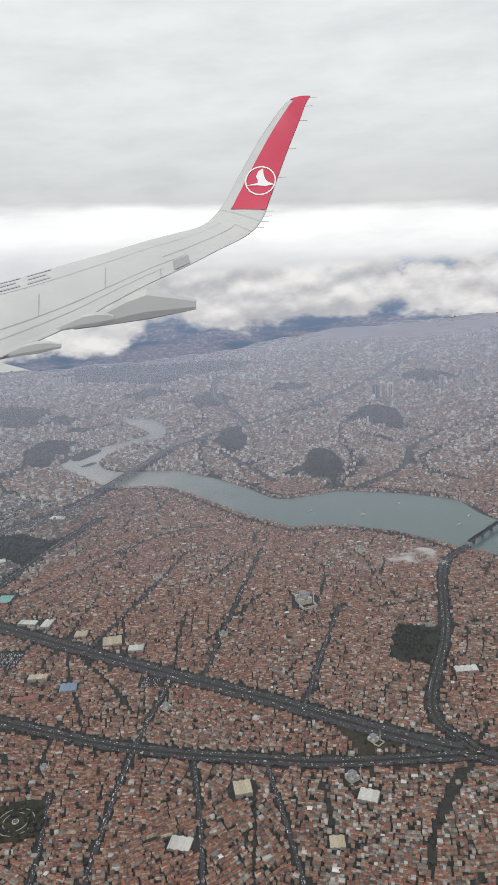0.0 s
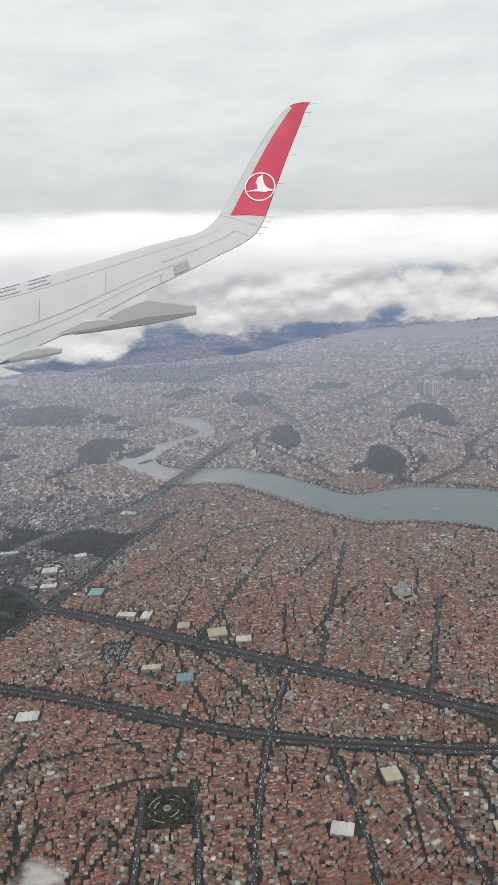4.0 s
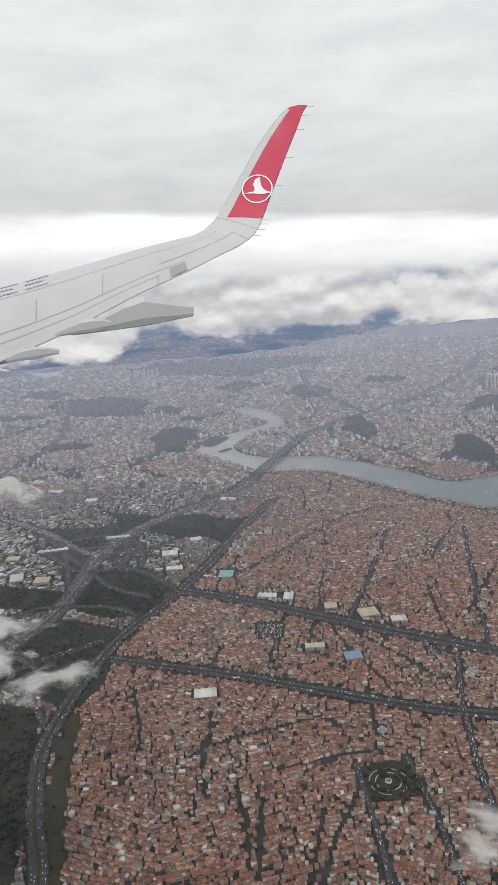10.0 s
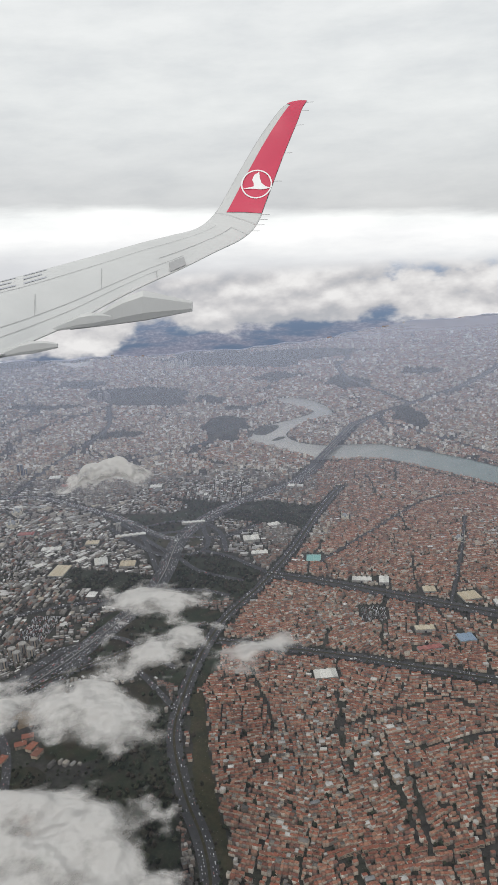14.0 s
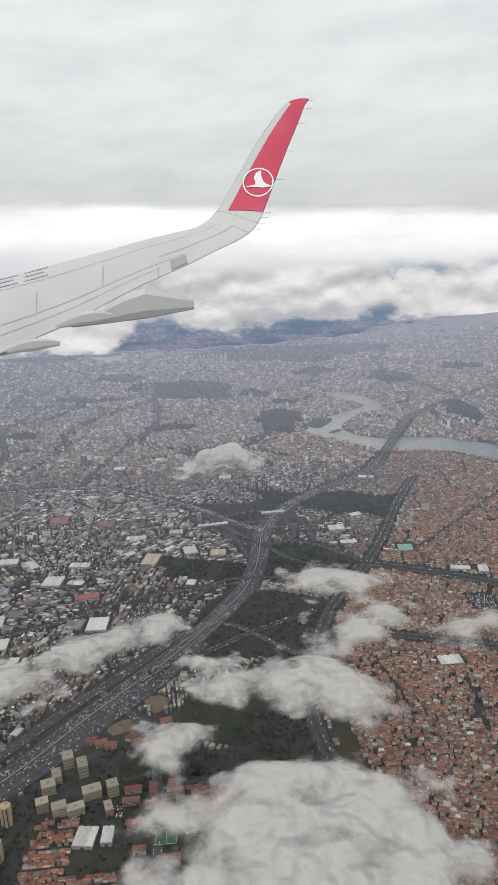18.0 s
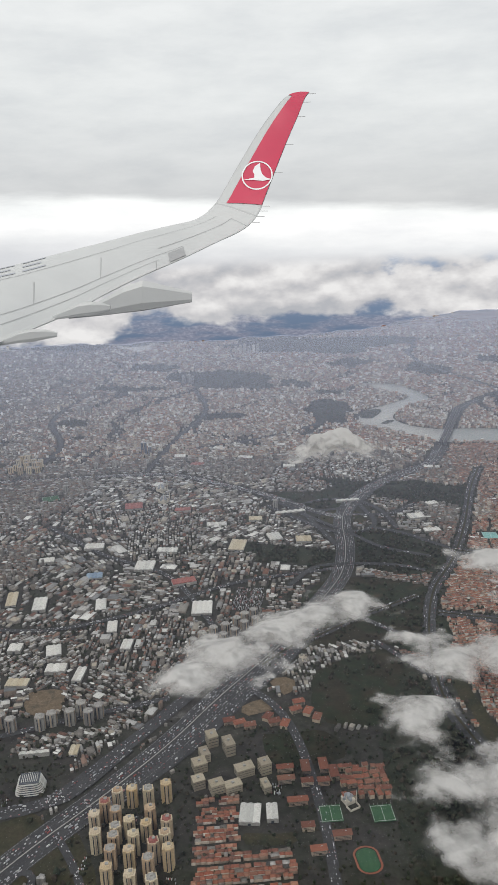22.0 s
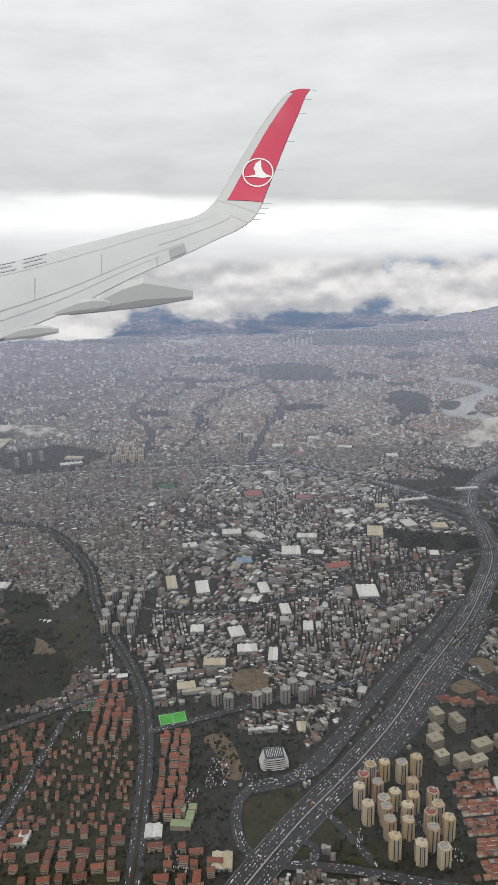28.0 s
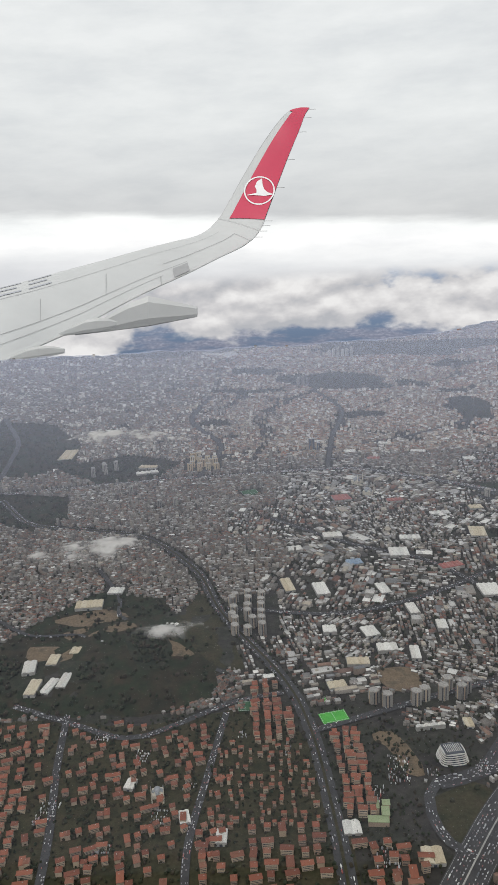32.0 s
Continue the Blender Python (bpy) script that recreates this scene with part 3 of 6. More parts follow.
# open ground: kind, outline
GREENS = [
    ("woods", [(4.9, 81.6), (5.8, 78.6), (8.4, 77.4), (9.4, 80), (9.0, 87.2), (7.9, 89.2), (6.2, 85.5)]), ("woods", [(2.4, 80.6), (3.4, 79.2), (4.6, 79.6), (4.0, 82.0)]), ("woods", [(13.4, 103), (15.4, 97.2), (19.2, 96.8), (21.0, 103), (20.3, 109.5), (16.6, 108.4)]),
    ("woods", [(-5.8, 95.3), (-3.4, 89.5), (-1.6, 93), (-2.3, 103.7), (-4.8, 101.1)]), ("woods", [(-31, 94), (-29.4, 89.6), (-26.6, 88.2), (-25.6, 92), (-24.6, 100.4), (-29.4, 100.6)]),
    ("woods", [(-31.8, 67.8), (-29.9, 67.9), (-26.8, 66.0), (-27.2, 63.8), (-29.8, 64.3)]), ("woods", [(-27.2, 66.7), (-23.1, 66.5), (-20.0, 64.5), (-18.4, 65.2), (-19.3, 61.3), (-20.6, 58.4), (-24.0, 61.2), (-26.6, 62.7)]),
    ("field", [(-37.1, 64.8), (-32.4, 64.3), (-30.5, 65.9), (-28.8, 64.2), (-30.6, 59.2), (-33.1, 59.5)]),
    ("woods", [(-30.6, 54.8), (-26.3, 53.4), (-24.6, 50.8), (-26.1, 47.0), (-28.9, 46.7), (-30.9, 48.2), (-31.8, 51.2)]), ("woods", [(-39.3, 53.2), (-32.4, 51.2), (-31.1, 48.5), (-32.9, 47.2), (-35.9, 49.4), (-38.3, 49.6)]),
    ("field", [(-35.6, 44.6), (-34.0, 46.4), (-30.6, 46.6), (-27.1, 44.8), (-27.4, 38.8), (-28.8, 35.7), (-30.6, 37.6), (-33.2, 38.6), (-36.4, 38.0)]),
    ("field", [(-36.3, 33.2), (-35.7, 35.6), (-33.6, 36.9), (-31.2, 37.6), (-30.4, 35), (-32.2, 31.4), (-35.2, 30.9)]), ("woods", [(-33.4, 29.7), (-31.6, 34), (-30.2, 35), (-29.6, 30), (-28.6, 24.3), (-29, 19), (-33, 19)]), ("grass", [(-29, 36), (-28.2, 36), (-27.6, 30), (-26.6, 24), (-27.8, 24), (-28.4, 30)]),
    ("earth", [(-38.3, 34.8), (-37.4, 35.2), (-36.9, 34.3), (-37.6, 33.6)]), ("earth", [(-39.8, 32.7), (-38.8, 33.3), (-38.1, 32.5), (-39.5, 32.0)]), ("field", [(-38.7, 30.6), (-35.8, 30.5), (-35.1, 29.0), (-35.7, 28.4), (-38.3, 28.3)]), ("grass", [(-39.7, 24.5), (-37.9, 24.4), (-37.9, 23.8), (-39.7, 24.0)]),
    ("park", [(-14, 30.4), (-11.5, 30.7), (-11.1, 28.2), (-13.8, 27.9)]), ("woods", [(8.8, 45.6), (11.2, 44.6), (9.7, 40.6), (7.4, 41.5)]), ("grass", [(3.4, 34.9), (6.4, 34.4), (6.8, 33.2), (4.3, 32.8)]),
    ("field", [(-75, 34), (-71, 41), (-67.5, 45.5), (-63, 44), (-61, 39), (-59.3, 35.4), (-59.6, 32.9), (-63, 31.6), (-67, 32), (-71, 32)]), ("grass", [(-62, 41.4), (-60.6, 44.6), (-59.6, 43), (-58.4, 38), (-58, 35.4), (-60, 36.3)]),
    ("grass", [(-74.8, 16.8), (-55.6, 16.8), (-55.8, 30.8), (-63, 31), (-74.8, 31)]), ("earth", [(-66.4, 40.6), (-64.9, 41.2), (-64.2, 40.2), (-65.6, 39.6)]), ("earth", [(-68.6, 40.4), (-67.0, 40.9), (-66.4, 39.9), (-67.9, 39.3)]),
    ("earth", [(-64.5, 37.8), (-62.6, 38.4), (-60.6, 36.6), (-62.8, 36.5)]), ("earth", [(-69.6, 42), (-66.6, 43.2), (-65, 42), (-67.4, 41)]),
    ("grass", [(-50.3, 25.3), (-48.6, 26), (-47.8, 25.2), (-49.4, 22.7), (-50.4, 23.2)]), ("grass", [(-47.2, 25.6), (-46.2, 24.6), (-45.2, 21.9), (-46.6, 22.1), (-48, 23.4)]), ("grass", [(-48.4, 22.9), (-47.9, 22.8), (-48, 22.2), (-48.5, 22.2)]),
    ("earth", [(-52.2, 29.4), (-51.2, 29.6), (-50.6, 28), (-50.4, 26.6), (-51.2, 26.6), (-51.5, 28)]), ("earth", [(-51, 34.6), (-49.2, 34.8), (-49, 33), (-50.6, 32.8)]),
    ("woods", [(-46, 120.5), (-40, 116), (-34.5, 118.4), (-34.6, 123), (-45, 127)]), ("woods", [(-39, 148.5), (-28, 145), (-18, 142), (-8, 150), (0, 158), (-8, 165), (-36, 165), (-44, 158)]), ("woods", [(-52, 122), (-44, 112), (-40, 113), (-41, 121), (-48, 130)]),
    ("woods", [(-84, 160), (-70, 156), (-66, 165), (-84, 165)]), ("field", [(-72, 70), (-66, 71), (-64, 76), (-70, 80), (-78, 76)]),
    ("grass", [(-32.6, 59.2), (-30.4, 60.6), (-31.6, 55.8), (-33.0, 57.0)]), ("grass", [(-30.3, 59.2), (-29.6, 59.1), (-29.3, 57.1), (-30.3, 56.4)]), ("earth", [(-70.2, 38.8), (-68.2, 38.6), (-67.5, 37.2), (-69.7, 37.1)]),
    ("woods", [(-71.6, 37.1), (-68.5, 37.1), (-65.2, 35.9), (-65.2, 34.6), (-67.9, 34.8), (-70.8, 34.3)]), ("woods", [(-64.7, 39.5), (-62.3, 38.6), (-62, 35.8), (-63.6, 35.5)]), ("field", [(-91.4, 101.1), (-82.8, 97.5), (-76.7, 86.0), (-75.6, 77.4), (-79.2, 72.9), (-82.9, 73.5)]), ("field", [(-81.7, 68), (-78.7, 67.6), (-73.9, 66), (-72.7, 60), (-75.0, 57.4), (-78.7, 59.9)]),
    ("woods", [(-46.4, 114), (-40.6, 112), (-35, 111), (-34, 118), (-38, 121), (-41, 117)]), ("woods", [(-33.5, 112.6), (-29, 110.5), (-28.2, 116), (-32.5, 118)]), ("woods", [(-46.2, 94), (-42.6, 92.8), (-39.1, 92.6), (-39, 95.4), (-43, 96.6)]),
    ("woods", [(-62.2, 92), (-58.8, 91.1), (-59.4, 95), (-63, 96)]), ("woods", [(-62, 114), (-56, 112.6), (-50, 112.4), (-51, 115.4), (-57, 116), (-62.6, 117.6)]), ("woods", [(-28.5, 106), (-25, 105.1), (-24.4, 108.2), (-28, 109)]),
    ("woods", [(-12, 122), (-6, 116), (-4, 124), (-8, 132)]), ("woods", [(24, 132), (30, 126), (36, 130), (32, 140)]), ("woods", [(2, 128), (8, 126), (10, 132), (4, 134)]), ("woods", [(-24, 130), (-18, 128), (-14, 133), (-20, 137)]), ("woods", [(-60, 130), (-52, 128), (-50, 134), (-58, 138)]),
]


def ragged(o):
    """An outline with the bays and spurs of real woodland."""
    p = np.array(o, float)
    size = min(np.ptp(p[:, 0]), np.ptp(p[:, 1]))
    line = np.concatenate([a + (b - a) * np.linspace(0, 1, 9)[:-1, None] for a, b in zip(p, np.roll(p, -1, 0))])
    out = line - line.mean(0)
    out /= np.linalg.norm(out, axis=1)[:, None] + 1e-6
    wob = sum(np.sin(line[:, 0] * f + line[:, 1] * f * 0.8 + k) / (k + 1.3) for k, f in enumerate((5 / size, 9 / size, 17 / size, 31 / size)))
    return [tuple(q) for q in line + out * (wob * size * 0.085)[:, None]]


GREENS = [(kind, ragged(o) if kind == "woods" and min(q[1] for q in o) > 50 else o) for kind, o in GREENS]
# plots kept free for the single buildings placed further down
KEEP = [(-44.4, 24.6, 2.4, 3.3), (-49, 27.7, 1.2, 1.3), (-63, 24, 12.2, 7.4), (-53.6, 27.0, 1.3, 3.0), (-53.6, 30.8, 1.0, 0.9), (-52.7, 24.2, 1.0, 1.4), (-56.5, 31.3, 1.3, 2.4), (-57.4, 26.6, 2.7, 3.4), (-62.6, 27, 4.0, 4.4), (-68, 24, 2.2, 3.6), (-64.4, 22, 2, 2.4),
        (-61.7, 75.0, 1.7, 2.6), (-57.0, 64.9, 0.9, 0.9), (-40.4, 28.8, 2.2, 2.2), (-38.7, 25.1, 1.1, 1.3), (-38.2, 32.0, 2.5, 1.3), (-57.4, 41.4, 1.4, 2.6), (2.6, 49.6, 0.8, 0.9), (-20.5, 53, 0.6, 0.7), (-50.6, 27.8, 1.4, 1.3), (-35.5, 24.8, 2.3, 5.6), (-68.5, 36.6, 1.6, 2.2), (-50, 31.7, 2.1, 0.5), (-47.5, 32.2, 0.9, 0.6)]

# sheds: place, width, depth, colour of the roof; high-rises: place, height; mosques: place, size
SHEDS = [(-39.9, 52.8, 1.4, 2.2, "sand"), (-42.2, 43.0, 1.5, 1.9, "white"), (-50.9, 53.3, 1.7, 1.1, "white"), (-50.0, 48.3, 1.3, 1.0, "blue"), (-49.0, 62.0, 1.8, 1.6, "red"), (-25.2, 57.2, 1.5, 1.2, "white"), (-21.4, 37.1, 1.5, 1.0, "white"),
         (-46.6, 49.6, 1.6, 1.7, "white"), (-43.6, 46.8, 1.9, 0.9, "red"), (-37.0, 54.2, 1.2, 1.6, "white"), (-34.8, 53.4, 1.4, 1.2, "sand"), (-52.8, 44.2, 1.0, 2.0, "white"), (-48.8, 44.0, 0.8, 1.7, "white"), (-47.6, 41.0, 0.7, 1.5, "white"),
         (-46.4, 38.8, 0.7, 1.2, "white"), (-50.6, 38.6, 1.0, 1.3, "white"), (-51.8, 35.4, 1.4, 0.8, "sand"), (-50.0, 36.6, 1.3, 0.9, "white"), (-53.2, 33.4, 1.1, 0.7, "sand"), (-48.6, 36.0, 0.6, 1.5, "white"), (-52.9, 38.9, 0.9, 0.9, "white"), (-54.9, 45.2, 0.8, 2.2, "sand"),
         (-45.2, 52.2, 1.8, 0.9, "white"), (-54.0, 51.0, 1.3, 0.9, "white"), (-41.6, 57.2, 1.9, 0.8, "white"), (-38.4, 58.0, 1.3, 0.9, "sand"), (-44.6, 60.6, 1.6, 0.8, "red"), (-35.4, 59.4, 3.0, 0.5, "white"), (-30.2, 61.6, 2.4, 0.4, "white"), (-23.2, 60.0, 1.2, 0.8, "white"), (-24.6, 54.4, 1.5, 0.7, "white"),
         (-34.6, 72.2, 1.4, 1.0, "white"), (-39.0, 75.6, 1.8, 0.9, "white"), (-44.0, 74.0, 1.6, 0.9, "red"), (-46.0, 77.0, 1.4, 1.2, "white"), (-41.8, 79.4, 1.7, 0.9, "white"), (-35.0, 80.2, 1.5, 0.8, "white"), (-67.3, 72.7, 2.6, 0.9, "white"), (-67.4, 74.6, 2.2, 1.0, "sand"), (-77.2, 81.4, 1.8, 4.6, "sand"), (-20.6, 70.2, 1.8, 0.8, "white"),
         (-67.7, 43.6, 2.0, 1.2, "sand"), (-66.3, 45.6, 1.2, 1.0, "white"), (-64.4, 36.0, 0.7, 0.7, "white"), (-68.9, 34.4, 0.7, 1.6, "sand"), (-68.1, 34.6, 0.6, 1.6, "white"), (-67.4, 35.0, 0.6, 1.5, "white"), (-69.6, 36.4, 0.8, 1.4, "white"), (-68.5, 37.2, 0.7, 1.2, "sand"), (-67.4, 38.0, 0.7, 0.8, "sand"), (-62.2, 40.2, 1.0, 0.7, "white"),
         (-13.2, 46.7, 1.0, 0.9, "sand"), (-17.5, 48.7, 1.6, 0.7, "white"), (-16.0, 48.3, 0.8, 1.2, "white"), (-10.8, 45.5, 1.5, 1.3, "sand"), (-9.0, 44.3, 1.2, 0.8, "white"), (-14.8, 41.4, 1.4, 0.6, "sand"), (-12.6, 40.2, 1.2, 1.0, "blue"), (-15.0, 39.2, 1.8, 0.5, "red"), (-1.8, 30.6, 1.0, 1.1, "sand"), (-4.6, 27.4, 1.2, 0.9, "white"),
         (11.7, 39.7, 1.6, 0.7, "white"), (4.2, 29.6, 1.1, 0.9, "white"), (2.4, 27.0, 0.8, 0.8, "sand"), (-39.5, 25.4, 1.0, 1.2, "white"), (-38.6, 25.4, 0.55, 1.0, "white"), (-60.4, 24.8, 0.5, 0.8, "white"), (-62.8, 26.8, 0.5, 0.7, "white"), (-58.9, 23.6, 0.5, 0.8, "white"), (-53.9, 23.8, 0.8, 0.8, "white"), (-51.2, 22.2, 0.9, 0.9, "sand"), (-49.4, 29.6, 1.6, 0.2, "white"), (-47.6, 29.8, 0.5, 0.8, "sand")]
HIGHRISES = [(-48.2, 117.2, 1.1), (-47.4, 117.8, 1.2), (-46.8, 117.2, 1.0), (-30.5, 128, 0.8), (-54, 103, 0.8), (-61, 98, 0.9), (-60, 99, 0.8), (-70, 120, 0.9), (-68, 121, 1.0), (-66.5, 120, 0.9), (-34.5, 124, 0.8), (-21, 126, 0.8), (-24, 104, 0.7), (-65, 62, 0.6), (-63.6, 62.4, 0.6), (-68, 66, 0.7),
                (28, 118, 1.4), (31, 122, 1.6), (34, 121, 1.5), (37, 126, 1.8), (40, 131, 1.9), (43, 130, 1.7), (30, 148, 1.5), (33, 149, 1.6), (36, 150, 1.4), (47, 152, 1.9), (51, 154, 1.8), (45, 140, 1.6), (-36.6, 60.6, 0.6), (-52.6, 74.2, 0.6), (-54.4, 73.6, 0.55), (-56, 66.5, 0.6), (-72.7, 72.4, 0.8), (-71.6, 73.2, 0.85), (-70.7, 74.4, 0.8), (-71.9, 74.2, 0.75)]
MOSQUES = [(-6.3, 37.6, 0.55), (3.6, 31.0, 0.6), (5.1, 33.8, 0.5), (-61.6, 26.2, 0.5), (-35.4, 26.0, 0.5), (-46.5, 63, 0.8), (-8.8, 55, 0.6), (8, 58, 0.7), (-17, 61, 0.6), (-47, 66.2, 0.8), (-3.2, 45.5, 0.5), (-12.2, 33, 0.4)]
# car parks: place, half width, half depth
LOTS = [(-51.4, 27.0, 0.45, 0.9), (-53.1, 28.9, 0.14, 0.9), (-52.6, 25.6, 0.3, 0.45), (-52.8, 22.4, 0.45, 0.5), (-39.2, 44.2, 0.9, 1.5), (-17.5, 43.9, 0.8, 1.0), (-7.5, 40.4, 0.6, 0.5), (-47.9, 26.9, 0.25, 0.5), (-66.0, 25.4, 0.4, 0.6), (-61.4, 25.0, 0.3, 0.4), (-42.5, 22.2, 0.25, 0.3), (-46.3, 26.5, 0.2, 0.25), (-50.0, 26.7, 0.25, 0.2), (-38.4, 26.9, 0.3, 0.3), (-56.0, 28.6, 0.12, 0.5), (-63.4, 23.4, 0.3, 0.3), (-62.5, 28.7, 0.3, 0.35), (-58.0, 29.9, 0.2, 0.25), (-67.5, 22.6, 0.35, 0.3), (-60.3, 26.6, 0.25, 0.2), (-64.6, 30.2, 0.4, 0.2), (-45.9, 23.2, 0.12, 0.5), (-44.2, 25.5, 0.3, 0.12), (-43.4, 23.7, 0.25, 0.1)]
KEEP += LOTS[4:7]
KEEP += [(x, y, w / 2 - 0.05, d / 2 - 0.05) for x, y, w, d, _ in SHEDS] + [(x, y, 0.3 * max(1, s), 0.3 * max(1, s)) for x, y, s in HIGHRISES] + [(x, y, 0.45 * s, 0.5 * s) for x, y, s in MOSQUES]

WEST, EAST, SOUTH, NORTH, CELL = -140.0, 90.0, -20.0, 200.0, 0.2
gx, gy = np.meshgrid(np.arange(WEST, EAST, CELL) + CELL / 2, np.arange(SOUTH, NORTH, CELL) + CELL / 2)
taken = np.zeros(gx.shape, np.uint8)
for o in [INLET, *LAKES]:
    taken[inside(o, gx, gy)] = 1
for o in ISLANDS:
    taken[inside(o, gx, gy)] = 3
for kind, o in GREENS:
    taken[inside(o, gx, gy) & (taken == 0)] = 3
for x, y, w, d in KEEP:
    i, j = slice(max(0, int((y - d - SOUTH) / CELL)), int((y + d - SOUTH) / CELL) + 1), slice(max(0, int((x - w - WEST) / CELL)), int((x + w - WEST) / CELL) + 1)
    taken[i, j] = 4
LINES = [curve_through(p, 0.7) for _, _, p in ROADS]
for (half, _, _), line in zip(ROADS, LINES):
    for (x, y) in curve_through(line[:, :2], 0.15):
        r = half + (0.02 if half < 0.2 else 0.10)
        i0, i1 = int((y - r - SOUTH) / CELL), int((y + r - SOUTH) / CELL) + 1
        j0, j1 = int((x - r - WEST) / CELL), int((x + r - WEST) / CELL) + 1
        if i0 >= 0 and j0 >= 0:
            sub = (slice(i0, i1), slice(j0, j1))
            taken[sub][np.hypot(gx[sub] - x, gy[sub] - y) < r] = 2
line = curve_through([(-17.6, 77.6), (-11.3, 93.4)], 0.15)
for (x, y) in line:
    sub = (slice(int((y - 1 - SOUTH) / CELL), int((y + 1 - SOUTH) / CELL)), slice(int((x - 1 - WEST) / CELL), int((x + 1 - WEST) / CELL)))
    taken[sub][np.hypot(gx[sub] - x, gy[sub] - y) < 0.75] = 2


def use_at(x, y):
    j = np.clip(((np.asarray(x) - WEST) / CELL).astype(int), 0, taken.shape[1] - 1)
    i = np.clip(((np.asarray(y) - SOUTH) / CELL).astype(int), 0, taken.shape[0] - 1)
    return taken[i, j]


# ---- ground, water, open land ----
def far_edge(x):
    return np.interp(x, [-140, -40, -12, 20, 90], [166, 168, 176, 208, 230])


def rim(x):
    """Where the ground is cut off, so that the wing shows beyond it in the camera's view."""
    return far_edge(x) + 1.5 * math.sin(x * 0.31) + 1.1 * math.sin(x * 0.83 + 1)


def relief(x, y):
    """Low hills at the rim of the country and wooded knolls in the town."""
    z = np.zeros(np.shape(x))
    for cx, cy, rx, ry, h in ((7.1, 83, 2.9, 5.8, 1.5), (17, 103, 4.6, 7.6, 1.6), (-28, 95, 4.2, 6.5, 1.3), (-3.8, 97, 3, 7, 0.7), (-63.5, 37, 5, 5.5, 0.5), (-26, 156, 16, 9, 0.9), (-42, 121, 7, 5, 1.0)):
        z = np.maximum(z, h * np.clip(1 - ((x - cx) / rx) ** 2 - ((y - cy) / ry) ** 2, 0, 1) ** 1.3)
    return z


def ground():
    xs, ys = np.linspace(-140, 90, 150), np.linspace(-60, 1, 14)
    us = np.linspace(0, 1, 120)[1:]
    verts, cols = [], 0
    for x in xs:
        top = rim(x)
        col = np.r_[ys, 1 + us * (top - 1)]
        cols = len(col)
        verts += list(zip(np.full(cols, x), col, relief(np.full(cols, x), col)))
    faces = [(a * cols + b, (a + 1) * cols + b, (a + 1) * cols + b + 1, a * cols + b + 1) for a in range(len(xs) - 1) for b in range(cols - 1)]
    tagged(new("ground", mesh_of("ground", verts, faces, [GROUND], smooth=True)), "grey-brown built-up ground of a wide city", "ground", kind="structure")


ground()


def sheet(name, outline, z, m, label, category, kind="structure", follow=False):
    p = [tuple(q) for q in outline]
    bm = bmesh.new()
    vs = [bm.verts.new((x, y, z)) for x, y in p]
    bm.faces.new(vs)
    bmesh.ops.triangulate(bm, faces=bm.faces[:])
    if follow:
        for _ in range(3):
            bmesh.ops.subdivide_edges(bm, edges=[e for e in bm.edges if e.calc_length() > 0.9], cuts=1)
            bmesh.ops.triangulate(bm, faces=bm.faces[:])
        for v in bm.verts:
            v.co.z += float(relief(np.array(v.co.x), np.array(v.co.y)))
    bmesh.ops.recalc_face_normals(bm, faces=bm.faces[:])
    me = from_bm(name, bm, m, smooth=follow)
    if me.polygons[0].normal.z < 0:
        me.flip_normals()
    return tagged(new(name, me), label, category, kind=kind)


sheet("water", rounded(INLET), 0.02, WATER, "calm grey-green water of a winding city inlet", "water")
for o in LAKES:
    sheet("water", rounded(o), 0.03, WATER, "pale distant lake beyond the city", "water")
for o in ISLANDS:
    sheet("island", rounded(o), 0.05, WOODS, "small wooded island in the inlet", "island")
LAND = {"woods": (WOODS, "dark winter woodland between the houses"), "grass": (GRASS, "open dull green winter grassland"), "field": (FIELD, "dark winter fields with scattered trees"), "earth": (EARTH, "bare brown earth of an empty plot"), "park": (GRASS, "square public park ringed by streets")}
for k, (kind, o) in enumerate(GREENS):
    m, label = LAND[kind]
    sheet({"woods": "woodland", "grass": "lawn", "field": "field", "earth": "bare_plot", "park": "park"}[kind], o if kind == "park" else rounded(o, 0.05), 0.012 + 0.0005 * k, m, label, "land", follow=True)


def strip(line, half, z):
    d = np.gradient(line, axis=0)
    d /= np.linalg.norm(d, axis=1)[:, None] + 1e-9
    side = np.stack([-d[:, 1], d[:, 0]], 1) * np.reshape(half, (-1, 1))
    n = len(line)
    verts = [(*p, z) for p in line - side] + [(*p, z) for p in line + side]
    return verts, [(k, k + 1, n + k + 1, n + k) for k in range(n - 1)]


def offset_line(line, by):
    d = np.gradient(line, axis=0)
    d /= np.linalg.norm(d, axis=1)[:, None] + 1e-9
    return line + np.stack([-d[:, 1], d[:, 0]], 1) * by


for k, ((half, kind, _), line) in enumerate(zip(ROADS, LINES)):
    road = tagged(new("road", mesh_of("road", *strip(line, half, 0.05 + 0.0012 * k), [ASPHALT])),
                  {"motorway": "wide grey city motorway full of traffic", "avenue": "broad asphalt avenue through the town", "street": "narrow asphalt street between houses"}[kind], "road", kind="structure")
    if kind != "street":
        part("median", mesh_of("median", *strip(line, 0.03 if kind == "motorway" else 0.06, 0.1), [CONCRETE if kind == "motorway" else GRASS]), road, None, "raised strip between the carriageways")
        for s in (-1, 1) if kind == "motorway" else ():
            part("edge_line", mesh_of("edge_line", *strip(offset_line(line, s * (half - 0.05)), 0.003, 0.056 + 0.0012 * k), [MARKING]), road)


